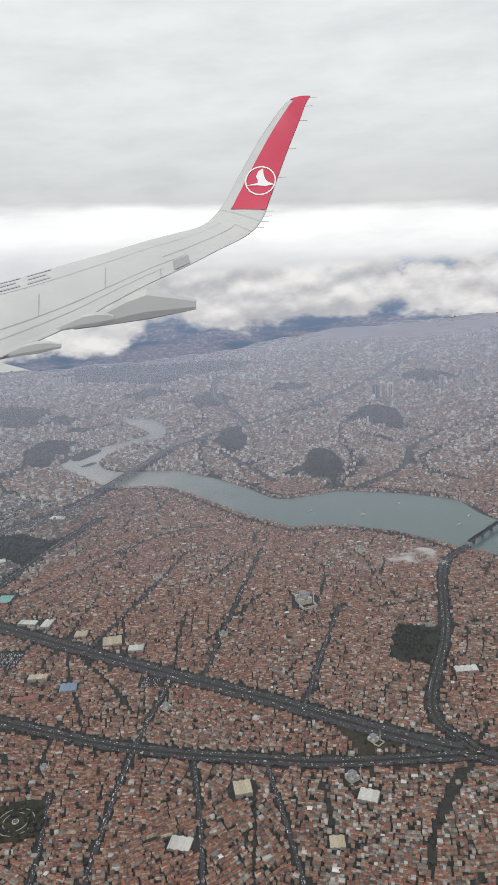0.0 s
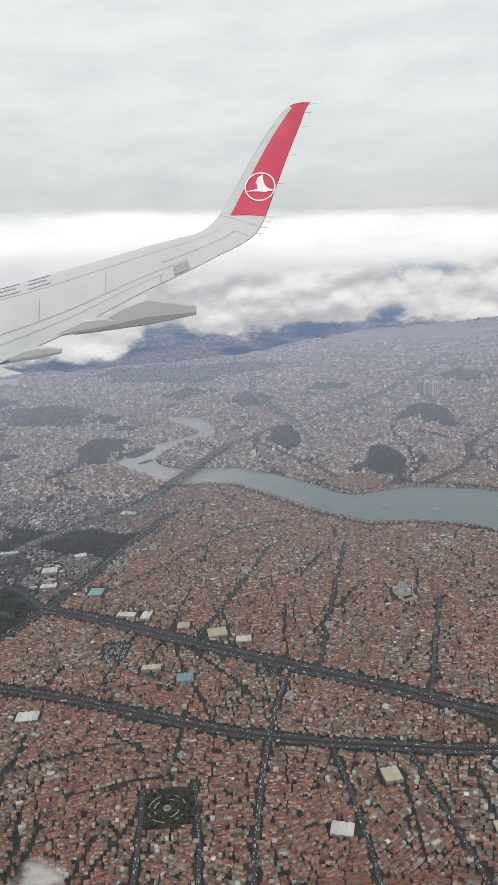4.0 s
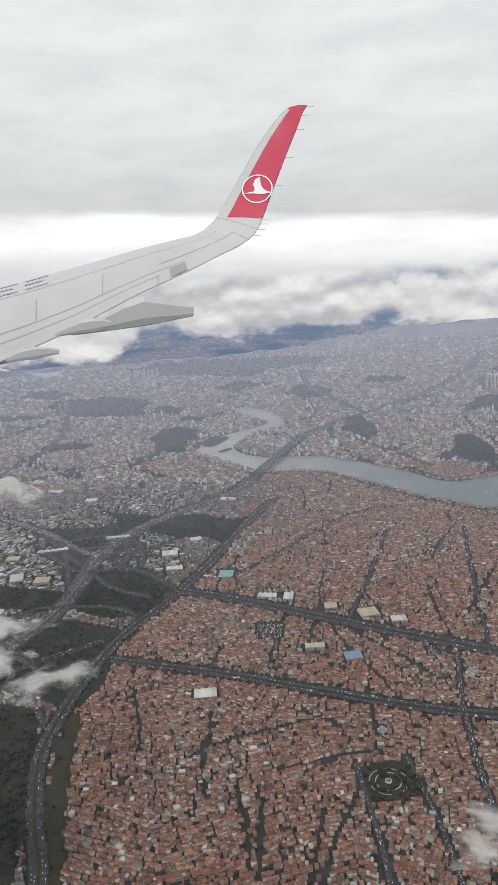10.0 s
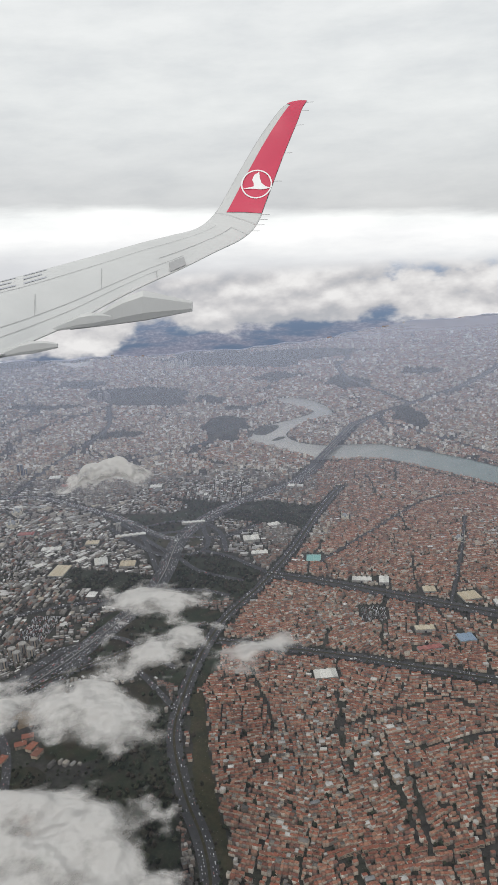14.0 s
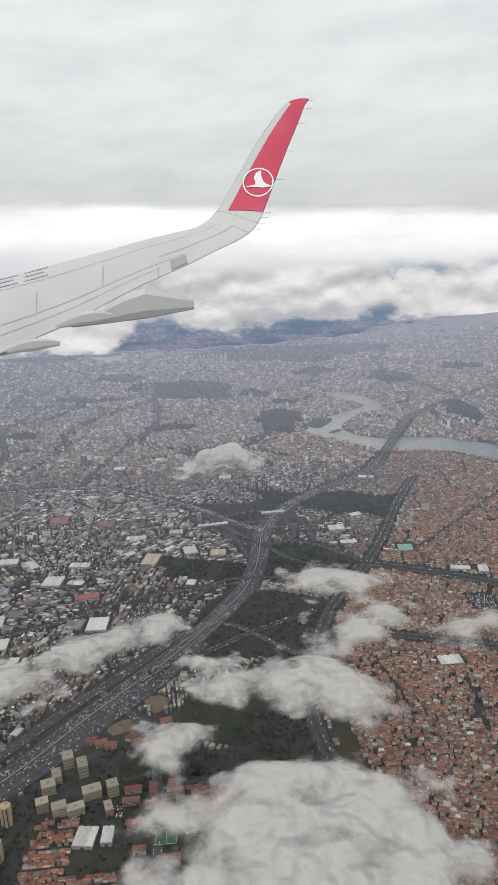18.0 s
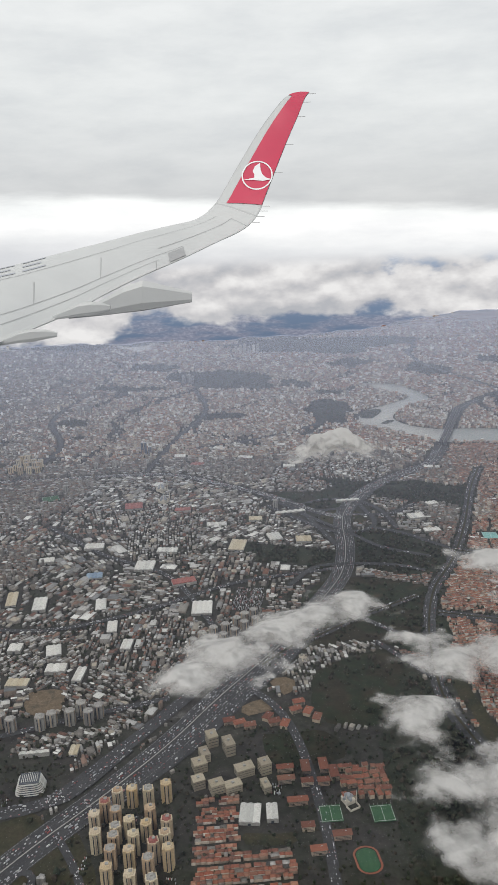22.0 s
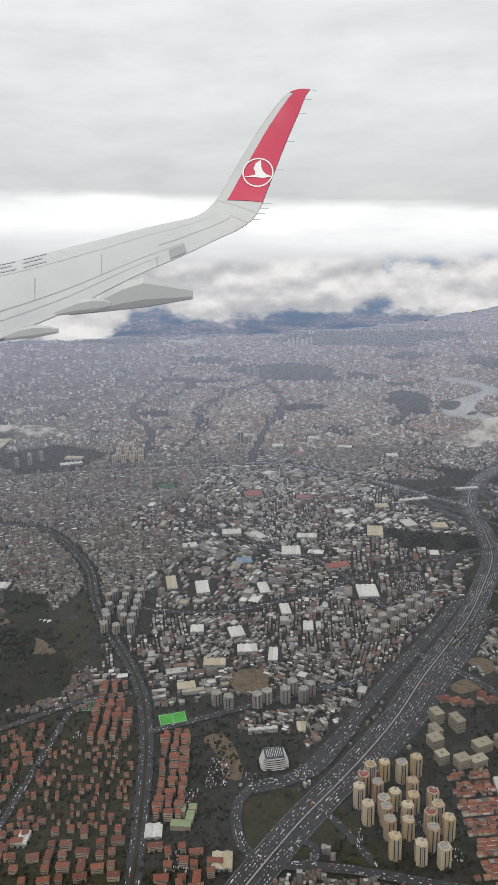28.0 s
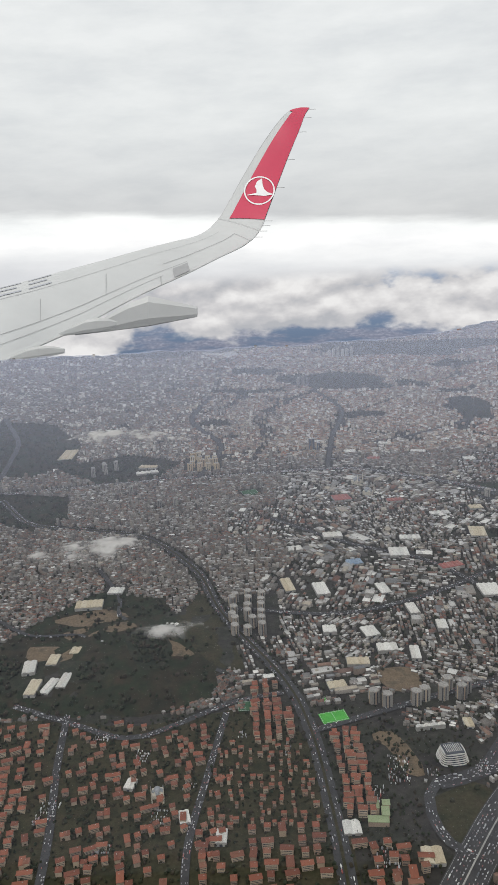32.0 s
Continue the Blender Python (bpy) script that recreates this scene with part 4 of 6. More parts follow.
def vehicle(verts, faces, c, t, n):
    """A car or, now and then, a van or bus: c its middle, t and n the ways along and across it."""
    ln, wd, hi = (0.034, 0.015, 0.027) if rng.random() > 0.1 else (0.08, 0.02, 0.05)
    b = len(verts)
    for z, s in ((0.06, 1.0), (0.06 + hi * 0.6, 1.0), (0.06 + hi, 0.62)):
        for sx, sy in ((-1, -1), (1, -1), (1, 1), (-1, 1)):
            q = c[:2] + t[:2] * ln * sx * s + n[:2] * wd * sy
            verts.append((q[0], q[1], z - (0.035 if s == 1.0 and z < 0.07 else 0)))
    faces += [(b + 8, b + 9, b + 10, b + 11)]
    for r in (0, 4):
        faces += [(b + r + i, b + r + (i + 1) % 4, b + r + 4 + (i + 1) % 4, b + r + 4 + i) for i in range(4)]


def traffic():
    """Cars and vans on the roads, too many to count."""
    verts, faces = [], []
    for (half, kind, _), line in zip(ROADS, LINES):
        fine = curve_through(line, 0.12)
        fine = fine[(fine[:, 1] < 76) & (fine[:, 1] > 14)]
        if len(fine) < 4:
            continue
        d = np.gradient(fine, axis=0)
        lanes = {"motorway": (-0.46, -0.35, -0.24, -0.14, 0.14, 0.24, 0.35, 0.46), "avenue": (-0.24, -0.14, 0.14, 0.24), "street": (-0.13, -0.05, 0.05, 0.13)}[kind]
        share = {"motorway": 0.45, "avenue": 0.26, "street": 0.3}[kind]
        for lane in lanes:
            for k in np.flatnonzero(rng.random(len(fine)) < share):
                t = d[k] / (np.linalg.norm(d[k]) + 1e-9)
                n = np.array([-t[1], t[0]])
                c = fine[k] + n * lane * half / {"motorway": 0.62, "avenue": 0.34, "street": 0.19}[kind] + t * rng.uniform(-0.05, 0.05)
                vehicle(verts, faces, c, t, n)
    for x, y, w, d in LOTS:
        for v in np.arange(-d, d, 0.17):
            for u in np.arange(-w, w, 0.062):
                if rng.random() < 0.5:
                    vehicle(verts, faces, np.array([x + u + 0.15 * v, y + v - 0.15 * u]), np.array([0.15, 0.99]), np.array([-0.99, 0.15]))
    tagged(new("traffic", mesh_of("traffic", verts, faces, [CARS])), "white, grey and dark cars and vans on the roads", "cars", kind="stuff")


traffic()


# ---- the mass of houses ----
def houses_mesh(name, rows, label, walls, tiles):
    """Houses in one mesh. rows: x, y, width, depth, height, turn, roof kind (0 hipped clay, 1 flat, 2 sheet metal)."""
    rows = np.asarray(rows)
    n = len(rows)
    x, y, w, d, h, a, kind = rows.T
    ca, sa = np.cos(a), np.sin(a)
    base = relief(x, y)

    def corner(fx, fy, z):
        lx, ly = fx * w / 2, fy * d / 2
        return np.stack([x + lx * ca - ly * sa, y + lx * sa + ly * ca, base + z], 1)

    clay = kind == 0
    rise = np.where(clay, 0.17 * np.minimum(w, d), np.where(kind == 2, 0.05 * np.minimum(w, d), 0.0))
    ridge = np.where((np.abs(np.sin(x * 91.7 + y * 37.3)) < 0.9), 0.98, np.clip(1 - d / np.maximum(w, 1e-6) * 0.75, 0.2, 0.9))
    ring = [(-1, -1), (1, -1), (1, 1), (-1, 1)]
    verts = np.stack([*(corner(fx, fy, 0 * h - 0.05) for fx, fy in ring), *(corner(fx, fy, h) for fx, fy in ring),
                      corner(-ridge, 0, h + rise), corner(ridge, 0, h + rise)], 1)
    verts = verts.reshape(-1, 3)
    hip = np.r_[0, 1, 5, 4, 1, 2, 6, 5, 2, 3, 7, 6, 3, 0, 4, 7, 4, 5, 9, 8, 6, 7, 8, 9, 5, 6, 9, 7, 4, 8]
    flat_top = np.r_[0, 1, 5, 4, 1, 2, 6, 5, 2, 3, 7, 6, 3, 0, 4, 7, 4, 5, 6, 7]
    level = np.flatnonzero(kind == 1)
    pitched = np.flatnonzero(kind != 1)
    loops = np.r_[(hip[None] + 10 * pitched[:, None]).ravel(), (flat_top[None] + 10 * level[:, None]).ravel()]
    starts = np.r_[(np.r_[0, 4, 8, 12, 16, 20, 24, 27][None] + 30 * np.arange(len(pitched))[:, None]).ravel(),
                   30 * len(pitched) + (np.r_[0, 4, 8, 12, 16][None] + 20 * np.arange(len(level))[:, None]).ravel()]
    roof = 1 + kind.astype(int)
    index = np.r_[np.stack([0 * pitched] * 4 + [roof[pitched]] * 4, 1).ravel(), np.stack([0 * level] * 4 + [roof[level]], 1).ravel()]
    me = bpy.data.meshes.new(name)
    me.vertices.add(len(verts))
    me.vertices.foreach_set("co", verts.ravel().astype(np.float32))
    me.loops.add(len(loops))
    me.loops.foreach_set("vertex_index", loops.astype(np.int32))
    me.polygons.add(len(starts))
    me.polygons.foreach_set("loop_start", starts.astype(np.int32))
    for m in (walls, tiles, FLATS, SHEETS):
        me.materials.append(m)
    me.polygons.foreach_set("material_index", index.astype(np.int32))
    me.update(calc_edges=True)
    me.validate()
    return tagged(new(name, me), label, "houses", kind="stuff")


def walls_x(y):
    return np.interp(y, [18, 24.3, 28.3, 32.2, 35.5, 39.9, 44.5, 49.2, 55.5, 63.5, 69.5, 79], [-27, -27.5, -28.7, -29.5, -29.3, -28.5, -27, -24.4, -21.7, -18.8, -16.2, -17])


def seen_ground(x, y):
    """The country that can be seen from the flight line, with a margin."""
    return (x > -62 - 0.37 * np.maximum(y, 12)) & (x < 4 + 0.37 * np.maximum(y, 12)) & (y > -16) & (y < far_edge(x) - 3.2)


# crooked lanes that wind between the houses of the old town
LANE_CELL = 0.08
lane_mask = np.zeros((int(62 / LANE_CELL), int(64 / LANE_CELL)), bool)
for _ in range(95):
    spot = np.array([rng.uniform(-28, 30), rng.uniform(17, 72)])
    bearing = rng.choice([radians(84), radians(75), radians(100), radians(-8), radians(12)]) + rng.normal(0, 0.15)
    for _ in range(int(rng.uniform(2.5, 9) / 0.06)):
        bearing += rng.normal(0, 0.022)
        spot = spot + 0.06 * np.array([math.cos(bearing), math.sin(bearing)])
        i, j = int((spot[1] - 16) / LANE_CELL), int((spot[0] + 30) / LANE_CELL)
        if 1 <= i < lane_mask.shape[0] - 1 and 1 <= j < lane_mask.shape[1] - 1:
            lane_mask[i - 1:i + 2, j - 1:j + 2] = True


def in_lane(x, y):
    i, j = ((y - 16) / LANE_CELL).astype(int), ((x + 30) / LANE_CELL).astype(int)
    ok = (i >= 0) & (i < lane_mask.shape[0]) & (j >= 0) & (j < lane_mask.shape[1])
    return ok & lane_mask[np.clip(i, 0, lane_mask.shape[0] - 1), np.clip(j, 0, lane_mask.shape[1] - 1)]


def red_quarter(x, y):
    """The close-packed quarter of low clay roofs beside the tall estate."""
    return (y > 17) & (((x > -42.3) & (x < -40.0) & (y < 26.4)) | ((x > -42.3) & (x < -37.9) & (y < 23.7)))


SEEDS = np.stack([v.ravel() for v in np.meshgrid(np.arange(-130, 80, 6.0), np.arange(-14, 262, 6.0))], 1) + rng.uniform(-2.6, 2.6, (35 * 46, 2))
TURNS = rng.normal(0, 26, len(SEEDS))
rows, bare = [], []
for s, (sx, sy) in enumerate(SEEDS):
    if not seen_ground(sx, sy) and not seen_ground(sx + 9 * np.sign(-30 - sx), sy):
        continue
    old_town = sx > walls_x(sy) - 1.0 and sy < 78
    works = (not old_town) and sx < -24 and sx > -56 and 26 < sy < 72
    suburb = sx < -52 and sy < 34
    far = sy > 76
    size = 1.5 if sy < 12 else 0.70 if sy < 45 else 0.85 if sy < 75 else 1.05 if sy < 105 else 1.35 if sy < 135 else 1.7
    if works:
        size *= rng.choice([0.8, 0.95, 1.2])
        TURNS[s] += rng.choice([0, 0, 90, 90, 50])
    turn = radians(TURNS[s] * (0.55 if old_town and sx > -16 else 0.95) - (4 if old_town and sy < 36 else 0))
    front, deep, yard, street = (0.36 if works else 0.25) * size, 0.21 * size, 0.08 * size, (0.13 if works else 0.10) * size + 0.02
    if old_town:
        front, deep, yard, street = (0.165, 0.145, 0.09, 0.11) if sy < 48 else (0.18, 0.15, 0.08, 0.11)
    run = int(rng.integers(5, 12))
    pitch_u, pitch_v = run * front + street, 2 * deep + yard + street
    nu, nv = int(11 / pitch_u) + 1, int(11 / pitch_v) + 1
    # every terrace is cut into houses of its own widths
    lines_v = (np.arange(-nv, nv + 1)[:, None] * pitch_v + np.array([deep / 2, deep * 1.5 + yard])).ravel()
    widths = rng.uniform(0.55, 1.5, (len(lines_v), 2 * nu + 1, run))
    widths *= run * front / widths.sum(2, keepdims=True)
    ends = np.cumsum(widths, 2)
    shift = np.repeat(rng.uniform(0, 0.5, 2 * nv + 1) * pitch_u, 2)
    lu = (np.arange(-nu, nu + 1)[None, :, None] * pitch_u + ends - widths / 2 + shift[:, None, None]).ravel()
    lv = np.broadcast_to(lines_v[:, None, None], widths.shape).ravel()
    terrace = np.broadcast_to(rng.uniform(0.8, 1.2, widths.shape[:2])[:, :, None], widths.shape).ravel()
    wide = widths.ravel()
    lu = lu + 0.05 * np.sin(lv * 0.8 + s)
    lv = lv + 0.12 * np.sin(lu * 0.5 + s)
    px, py = sx + lu * math.cos(turn) - lv * math.sin(turn), sy + lu * math.sin(turn) + lv * math.cos(turn)
    if old_town:
        px, py = px + 0.22 * np.sin(py * 0.9 + 1.3 * np.sin(px * 0.4)), py + 0.30 * np.sin(px * 0.75 + 1.1 * np.sin(py * 0.5))
    ok = seen_ground(px, py)
    px, py, wide, terrace = px[ok], py[ok], wide[ok], terrace[ok]
    if not len(px):
        continue
    close = SEEDS[np.hypot(SEEDS[:, 0] - sx, SEEDS[:, 1] - sy) < 20]
    near = ((px[:, None] - close[:, 0]) ** 2 + (py[:, None] - close[:, 1]) ** 2).min(1) > (px - sx) ** 2 + (py - sy) ** 2 - 1e-6
    px, py, wide, terrace = px[near], py[near], wide[near], terrace[near]
    n = len(px)
    w, d = wide * (1.01 if old_town else 0.97), deep * (terrace * 0.6 + 0.4) * rng.uniform(0.85, 1.15, n)
    if works:
        large = np.where(rng.random(n) < 0.12, rng.uniform(1.3, 2.2, n), rng.uniform(0.6, 1.0, n))
        w, d = w * large, d * large * rng.uniform(0.8, 1.3, n)
    free = np.ones(n, bool)
    for fx, fy in ((0, 0), (-0.5, -0.5), (0.5, 0.5), (-0.5, 0.5), (0.5, -0.5)):
        lx, ly = fx * w, fy * d
        free &= use_at(px + lx * math.cos(turn) - ly * math.sin(turn), py + lx * math.sin(turn) + ly * math.cos(turn)) == 0
    patchy = 0.5 * np.sin(px * 1.1 + 1.7 * np.sin(py * 0.43)) * np.sin(py * 1.3 + 2.1 * np.sin(px * 0.37))
    tint = 0.5 * np.sin(px * 0.31 + 1.3 * np.sin(py * 0.17)) * np.sin(py * 0.27 + 1.9 * np.sin(px * 0.13))
    if old_town:
        gap = np.sin(px * 2.9 + 2.0 * np.sin(py * 1.7)) * np.sin(py * 3.3 + 1.6 * np.sin(px * 1.3))
    gone = rng.random(n) < (0.06 + 0.75 * (gap > 0.84) if old_town else 0.32 if works else 0.12) + 0.4 * np.clip(-patchy - 0.25, 0, 1)
    if far:
        # winding valleys, roads and commons that stay free of houses
        valley = np.abs(np.sin(px * 0.19 + 1.9 * np.sin(py * 0.083 + 1)) + 0.8 * np.sin(py * 0.15 + 2.2 * np.sin(px * 0.071)))
        common = np.sin(px * 0.43 + 2.3 * np.sin(py * 0.19)) * np.sin(py * 0.33 + 1.7 * np.sin(px * 0.23 + 2))
        gone |= (rng.random(n) < 0.85) & ((valley < 0.10) | (common > 0.86))
    bare += [(a, b) for a, b in zip(px[free & gone], py[free & gone]) if b < 120]
    keep = free & ~gone
    red = {True: 0.92, False: 0.42}[bool(old_town)] if not works else 0.16
    if not old_town and not works:
        red = 0.46 if sy > 78 and sx > -30 else 0.27 if not suburb else 0.6
    p = rng.random(n) - 0.45 * tint + (0.35 * ((px > 1.5) & (py < 31)) if old_town else 0)
    kind = np.where(p < red, 0, np.where(rng.random(n) < (0.66 if works else 0.12), 2, 1))
    keep &= ~red_quarter(px, py)
    tall = (0.185 if old_town else 0.15 if works or suburb or (sx < -54 and sy < 46) else 0.27) * (1 + 0.25 * (size - 1))
    tall = tall * (terrace * rng.uniform(0.85, 1.15, n) if old_town else rng.uniform(0.5, 1.45, n))
    tall = np.where(rng.random(n) < 0.02, tall * (1.4 if old_town else 2.1), tall)
    grow = np.where((kind == 2) & (rng.random(n) < 0.4), 1.5, 1.0)
    if far:
        cluster = np.sin(px * 0.61 + 1.1 * np.sin(py * 0.31)) * np.sin(py * 0.47 + 1.4 * np.sin(px * 0.29 + 1))
        block = rng.random(n) < np.where(cluster > 0.4, 0.24, 0.09)
        kind, tall, grow = np.where(block, 3, kind), np.where(block, tall * rng.uniform(0.7, 1.5, n), tall), np.where(block, rng.uniform(0.7, 1.25, n), grow)
    if old_town:
        public = rng.random(n) < 0.014
        grow, kind, tall = np.where(public, 1.6, grow), np.where(public, rng.choice([1, 2], n), kind), np.where(public, tall * 1.2, tall)
        keep &= ~in_lane(px, py)
    rows.append(np.stack([px, py, w * grow, d * grow, tall, turn + rng.normal(0, 0.012 if old_town else 0.03, n), kind], 1)[keep])
# the low red quarter: close terraces in level rows, parted by narrow lanes
for k, y in enumerate(np.arange(17.1, 26.4, 0.2)):
    x = -42.2 + rng.uniform(0, 0.2)
    while k % 5 != 4 and x < -38.0:
        w = rng.uniform(0.13, 0.34)
        slope = 0.06 * (x + 42)
        if red_quarter(x + w / 2, y) and use_at(x + w / 2, y + slope) == 0 and use_at(x, y + slope) == 0 and rng.random() > 0.05:
            rows.append(np.array([[x + w / 2, y + slope, w, 0.17 * rng.uniform(0.9, 1.1), 0.12 * rng.uniform(0.8, 1.3), 0.06, 0 if rng.random() < 0.9 else 1]]))
        x += w + (0.10 if rng.random() < 0.08 else 0.005)
rows = np.concatenate(rows)
# the houses nearest to the flight line are single things; the rest is massed by district
single = (rows[:, 1] > 24.3) & (rows[:, 1] < 24.78) & (rows[:, 0] > -25.5) & (rows[:, 0] < 2.5) & (rows[:, 2] < 0.4)
band = np.floor((rows[:, 1] + 20) / 26) * 20 + np.floor((rows[:, 0] + 140) / 34)
western = ~red_quarter(rows[:, 0], rows[:, 1]) & (rows[:, 0] + np.where(rows[:, 1] > 60, rng.normal(0, 6, len(rows)), 0) < np.where(rows[:, 1] < 76, walls_x(rows[:, 1]), -62))
pale = rows[:, 6] == 3
rows[:, 6] = np.where(pale, 1, rows[:, 6])
for b in np.unique(band):
    if (pale & (band == b)).any():
        houses_mesh("apartment_blocks", rows[pale & (band == b)], "pale flat-roofed apartment blocks standing out of the city", PALEWALLS, TILES)
    for west in (False, True):
        mine = rows[(band == b) & ~single & ~pale & (western == west)]
        if len(mine):
            houses_mesh("city_houses", mine, "packed grey city houses with flat and tiled roofs" if west else "packed city houses with red clay roofs", GREYWALLS if west else WALLS, DULLTILES if west else TILES)
house_walls = from_bm("shell", box_bm(1, 1, 1, bevel=0.015), PLASTER)
house_roof = mesh_of("roof", [(-0.53, -0.55, 0), (0.53, -0.55, 0), (0.53, 0.55, 0), (-0.53, 0.55, 0), (-0.5, 0, 0.4), (0.5, 0, 0.4)], [(0, 1, 5, 4), (2, 3, 4, 5), (1, 2, 5), (3, 0, 4), (3, 2, 1, 0)], [CLAY])
house_flat = from_bm("roof", box_bm(1.04, 1.04, 0.12, bevel=0.02), CONCRETE)
house_stack = from_bm("chimney", box_bm(0.1, 0.1, 0.3), CONCRETE)
house_windows = from_bm("window_band", box_bm(0.8, 1.01, 0.12), GLAZING)
for x, y, w, d, h, a, kind in rows[single]:
    root = thing("house", x, y, 0, math.degrees(a), "narrow plastered town house with a clay roof" if kind == 0 else "narrow plastered town house with a flat roof", "house", "town houses")
    body = part("shell", house_walls, root, Matrix.Diagonal((w, d, h, 1)))
    for k in (0.25, 0.55):
        part("window_band", house_windows, body, pose(0, 0, k))
    roof = part("roof", house_roof if kind == 0 else house_flat, root, Matrix.Translation((0, 0, h)) @ Matrix.Diagonal((w, d, 0.45 * min(w, d) if kind == 0 else 0.2, 1)))
    if kind == 0:
        part("chimney", house_stack, roof, pose(0.25, 0.15, 0.2))


# ---- trees ----
# playing fields, kept free of trees: place, half width, half depth
PITCHES = [(-53.7, 30.8, 0.85, 0.65), (-57.9, 32.0, 0.5, 0.5), (-36.2, 25.3, 0.55, 0.55), (-34.1, 25.2, 0.55, 0.55), (-35.1, 22.9, 0.6, 0.75), (-39.1, 25.3, 1.0, 0.8)]


def trees():
    phi = (1 + 5**0.5) / 2
    ico = np.array([(-1, phi, 0), (1, phi, 0), (-1, -phi, 0), (1, -phi, 0), (0, -1, phi), (0, 1, phi), (0, -1, -phi), (0, 1, -phi), (phi, 0, -1), (phi, 0, 1), (-phi, 0, -1), (-phi, 0, 1)]) / 1.9
    tri = np.array([(0, 11, 5), (0, 5, 1), (0, 1, 7), (0, 7, 10), (0, 10, 11), (1, 5, 9), (5, 11, 4), (11, 10, 2), (10, 7, 6), (7, 1, 8), (3, 9, 4), (3, 4, 2), (3, 2, 6), (3, 6, 8), (3, 8, 9), (4, 9, 5), (2, 4, 11), (6, 2, 10), (8, 6, 7), (9, 8, 1)])
    spots = []
    for kind, o in GREENS:
        a = np.array(o)
        lo, hi = a.min(0), a.max(0)
        area = np.prod(hi - lo)
        many = int(min(2600, area * {"woods": 13, "grass": 0.7, "field": 2.6, "earth": 0.3, "park": 9}[kind]))
        if lo[1] > 110:
            many = int(min(900, area * 1.5))
        p = rng.uniform(lo, hi, (many, 2))
        p = p[inside(o, p[:, 0], p[:, 1]) & (use_at(p[:, 0], p[:, 1]) == 3)]
        if kind == "woods":
            keep = [noise.noise((float(x) * 0.7, float(y) * 0.7, 1.0)) > -0.28 for x, y in p]
            p = p[np.array(keep, bool)]
        big = 1.8 if lo[1] > 110 else 1.0
        spots += [(x, y, big * rng.uniform(0.07, 0.15)) for x, y in p]
    for x, y in bare:
        if rng.random() < 0.5:
            spots.append((x + rng.normal(0, 0.05), y + rng.normal(0, 0.05), rng.uniform(0.05, 0.11)))
    for (half, kind, _), line in zip(ROADS, LINES):
        if kind == "avenue":
            for side in (-1, 1):
                for x, y in curve_through(offset_line(line, side * (half + 0.02)), 0.25):
                    if 14 < y < 80 and rng.random() < 0.6:
                        spots.append((x + rng.normal(0, 0.05), y + rng.normal(0, 0.05), rng.uniform(0.05, 0.10)))
    for x0, x1, y0, y1, many in ((-75, -51, 18, 32, 3600), (-40, -33, 19, 31, 700), (-30.5, -27, 24, 40, 220), (-47, -41.8, 21, 28.5, 420), (-51.5, -47.5, 26, 29.5, 160)):
        p = rng.uniform((x0, y0), (x1, y1), (many, 2))
        u = use_at(p[:, 0], p[:, 1])
        spots += [(x, y, rng.uniform(0.04, 0.09)) for x, y in p[u == 4] if not any(abs(x - a) < w and abs(y - b) < d for a, b, w, d in PITCHES)]
    spots = np.array(spots)
    n = len(spots)
    size = spots[:, 2][:, None, None]
    shape = ico[None] * size * rng.uniform(0.6, 1.35, (n, 12, 1)) * np.array([1, 1, 1.05])
    verts = shape + np.stack([spots[:, 0], spots[:, 1], relief(spots[:, 0], spots[:, 1]) + spots[:, 2] * 0.8 + 0.03], 1)[:, None]
    faces = (tri[None] + 12 * np.arange(n)[:, None, None]).reshape(-1, 3)
    tagged(new("trees", mesh_of("trees", verts.reshape(-1, 3), faces.tolist(), [LEAVES])), "dark bare and evergreen trees in parks and yards", "trees", kind="stuff")


trees()


# ---- the road bridge over the inlet ----
def road_bridge(a, b, gap, label):
    a, b = np.array(a), np.array(b)
    length, turn = np.linalg.norm(b - a), math.degrees(math.atan2(*(b - a)[::-1]))
    root = thing("road_bridge", *((a + b) / 2), 0, turn, label, "bridge")
    for s in (-1, 1):
        deck = part("deck", from_bm("deck", box_bm(length, 0.36, 0.07, bevel=0.01), ASPHALT), root, pose(0, s * gap, 0.42))
        for r in (-1, 1):
            part("parapet", from_bm("parapet", box_bm(length, 0.02, 0.05), CONCRETE), deck, pose(0, r * 0.17, 0.07))
        for k in range(int(length / 1.6)):
            part("pier", from_bm("pier", box_bm(0.14, 0.24, 0.42, bevel=0.02), CONCRETE), root, pose(-length / 2 + 0.8 + k * 1.6, s * gap, 0.0))


road_bridge((-17.6, 77.4), (-11.2, 93.6), 0.26, "long twin-deck concrete road bridge over the inlet")
road_bridge((17.1, 57.7), (20.8, 61.6), 0.0, "low grey road bridge at the inlet mouth")


# ---- towers ----
def cross_plan(w, d, notch=0.27):
    a, b, n, m = w / 2, d / 2, w * notch, d * notch
    return [(-a + n, -b), (a - n, -b), (a - n, -b + m * 0.5), (a, -b + m * 0.5), (a, b - m * 0.5), (a - n, b - m * 0.5), (a - n, b), (-a + n, b), (-a + n, b - m * 0.5), (-a, b - m * 0.5), (-a, -b + m * 0.5), (-a + n, -b + m * 0.5)]


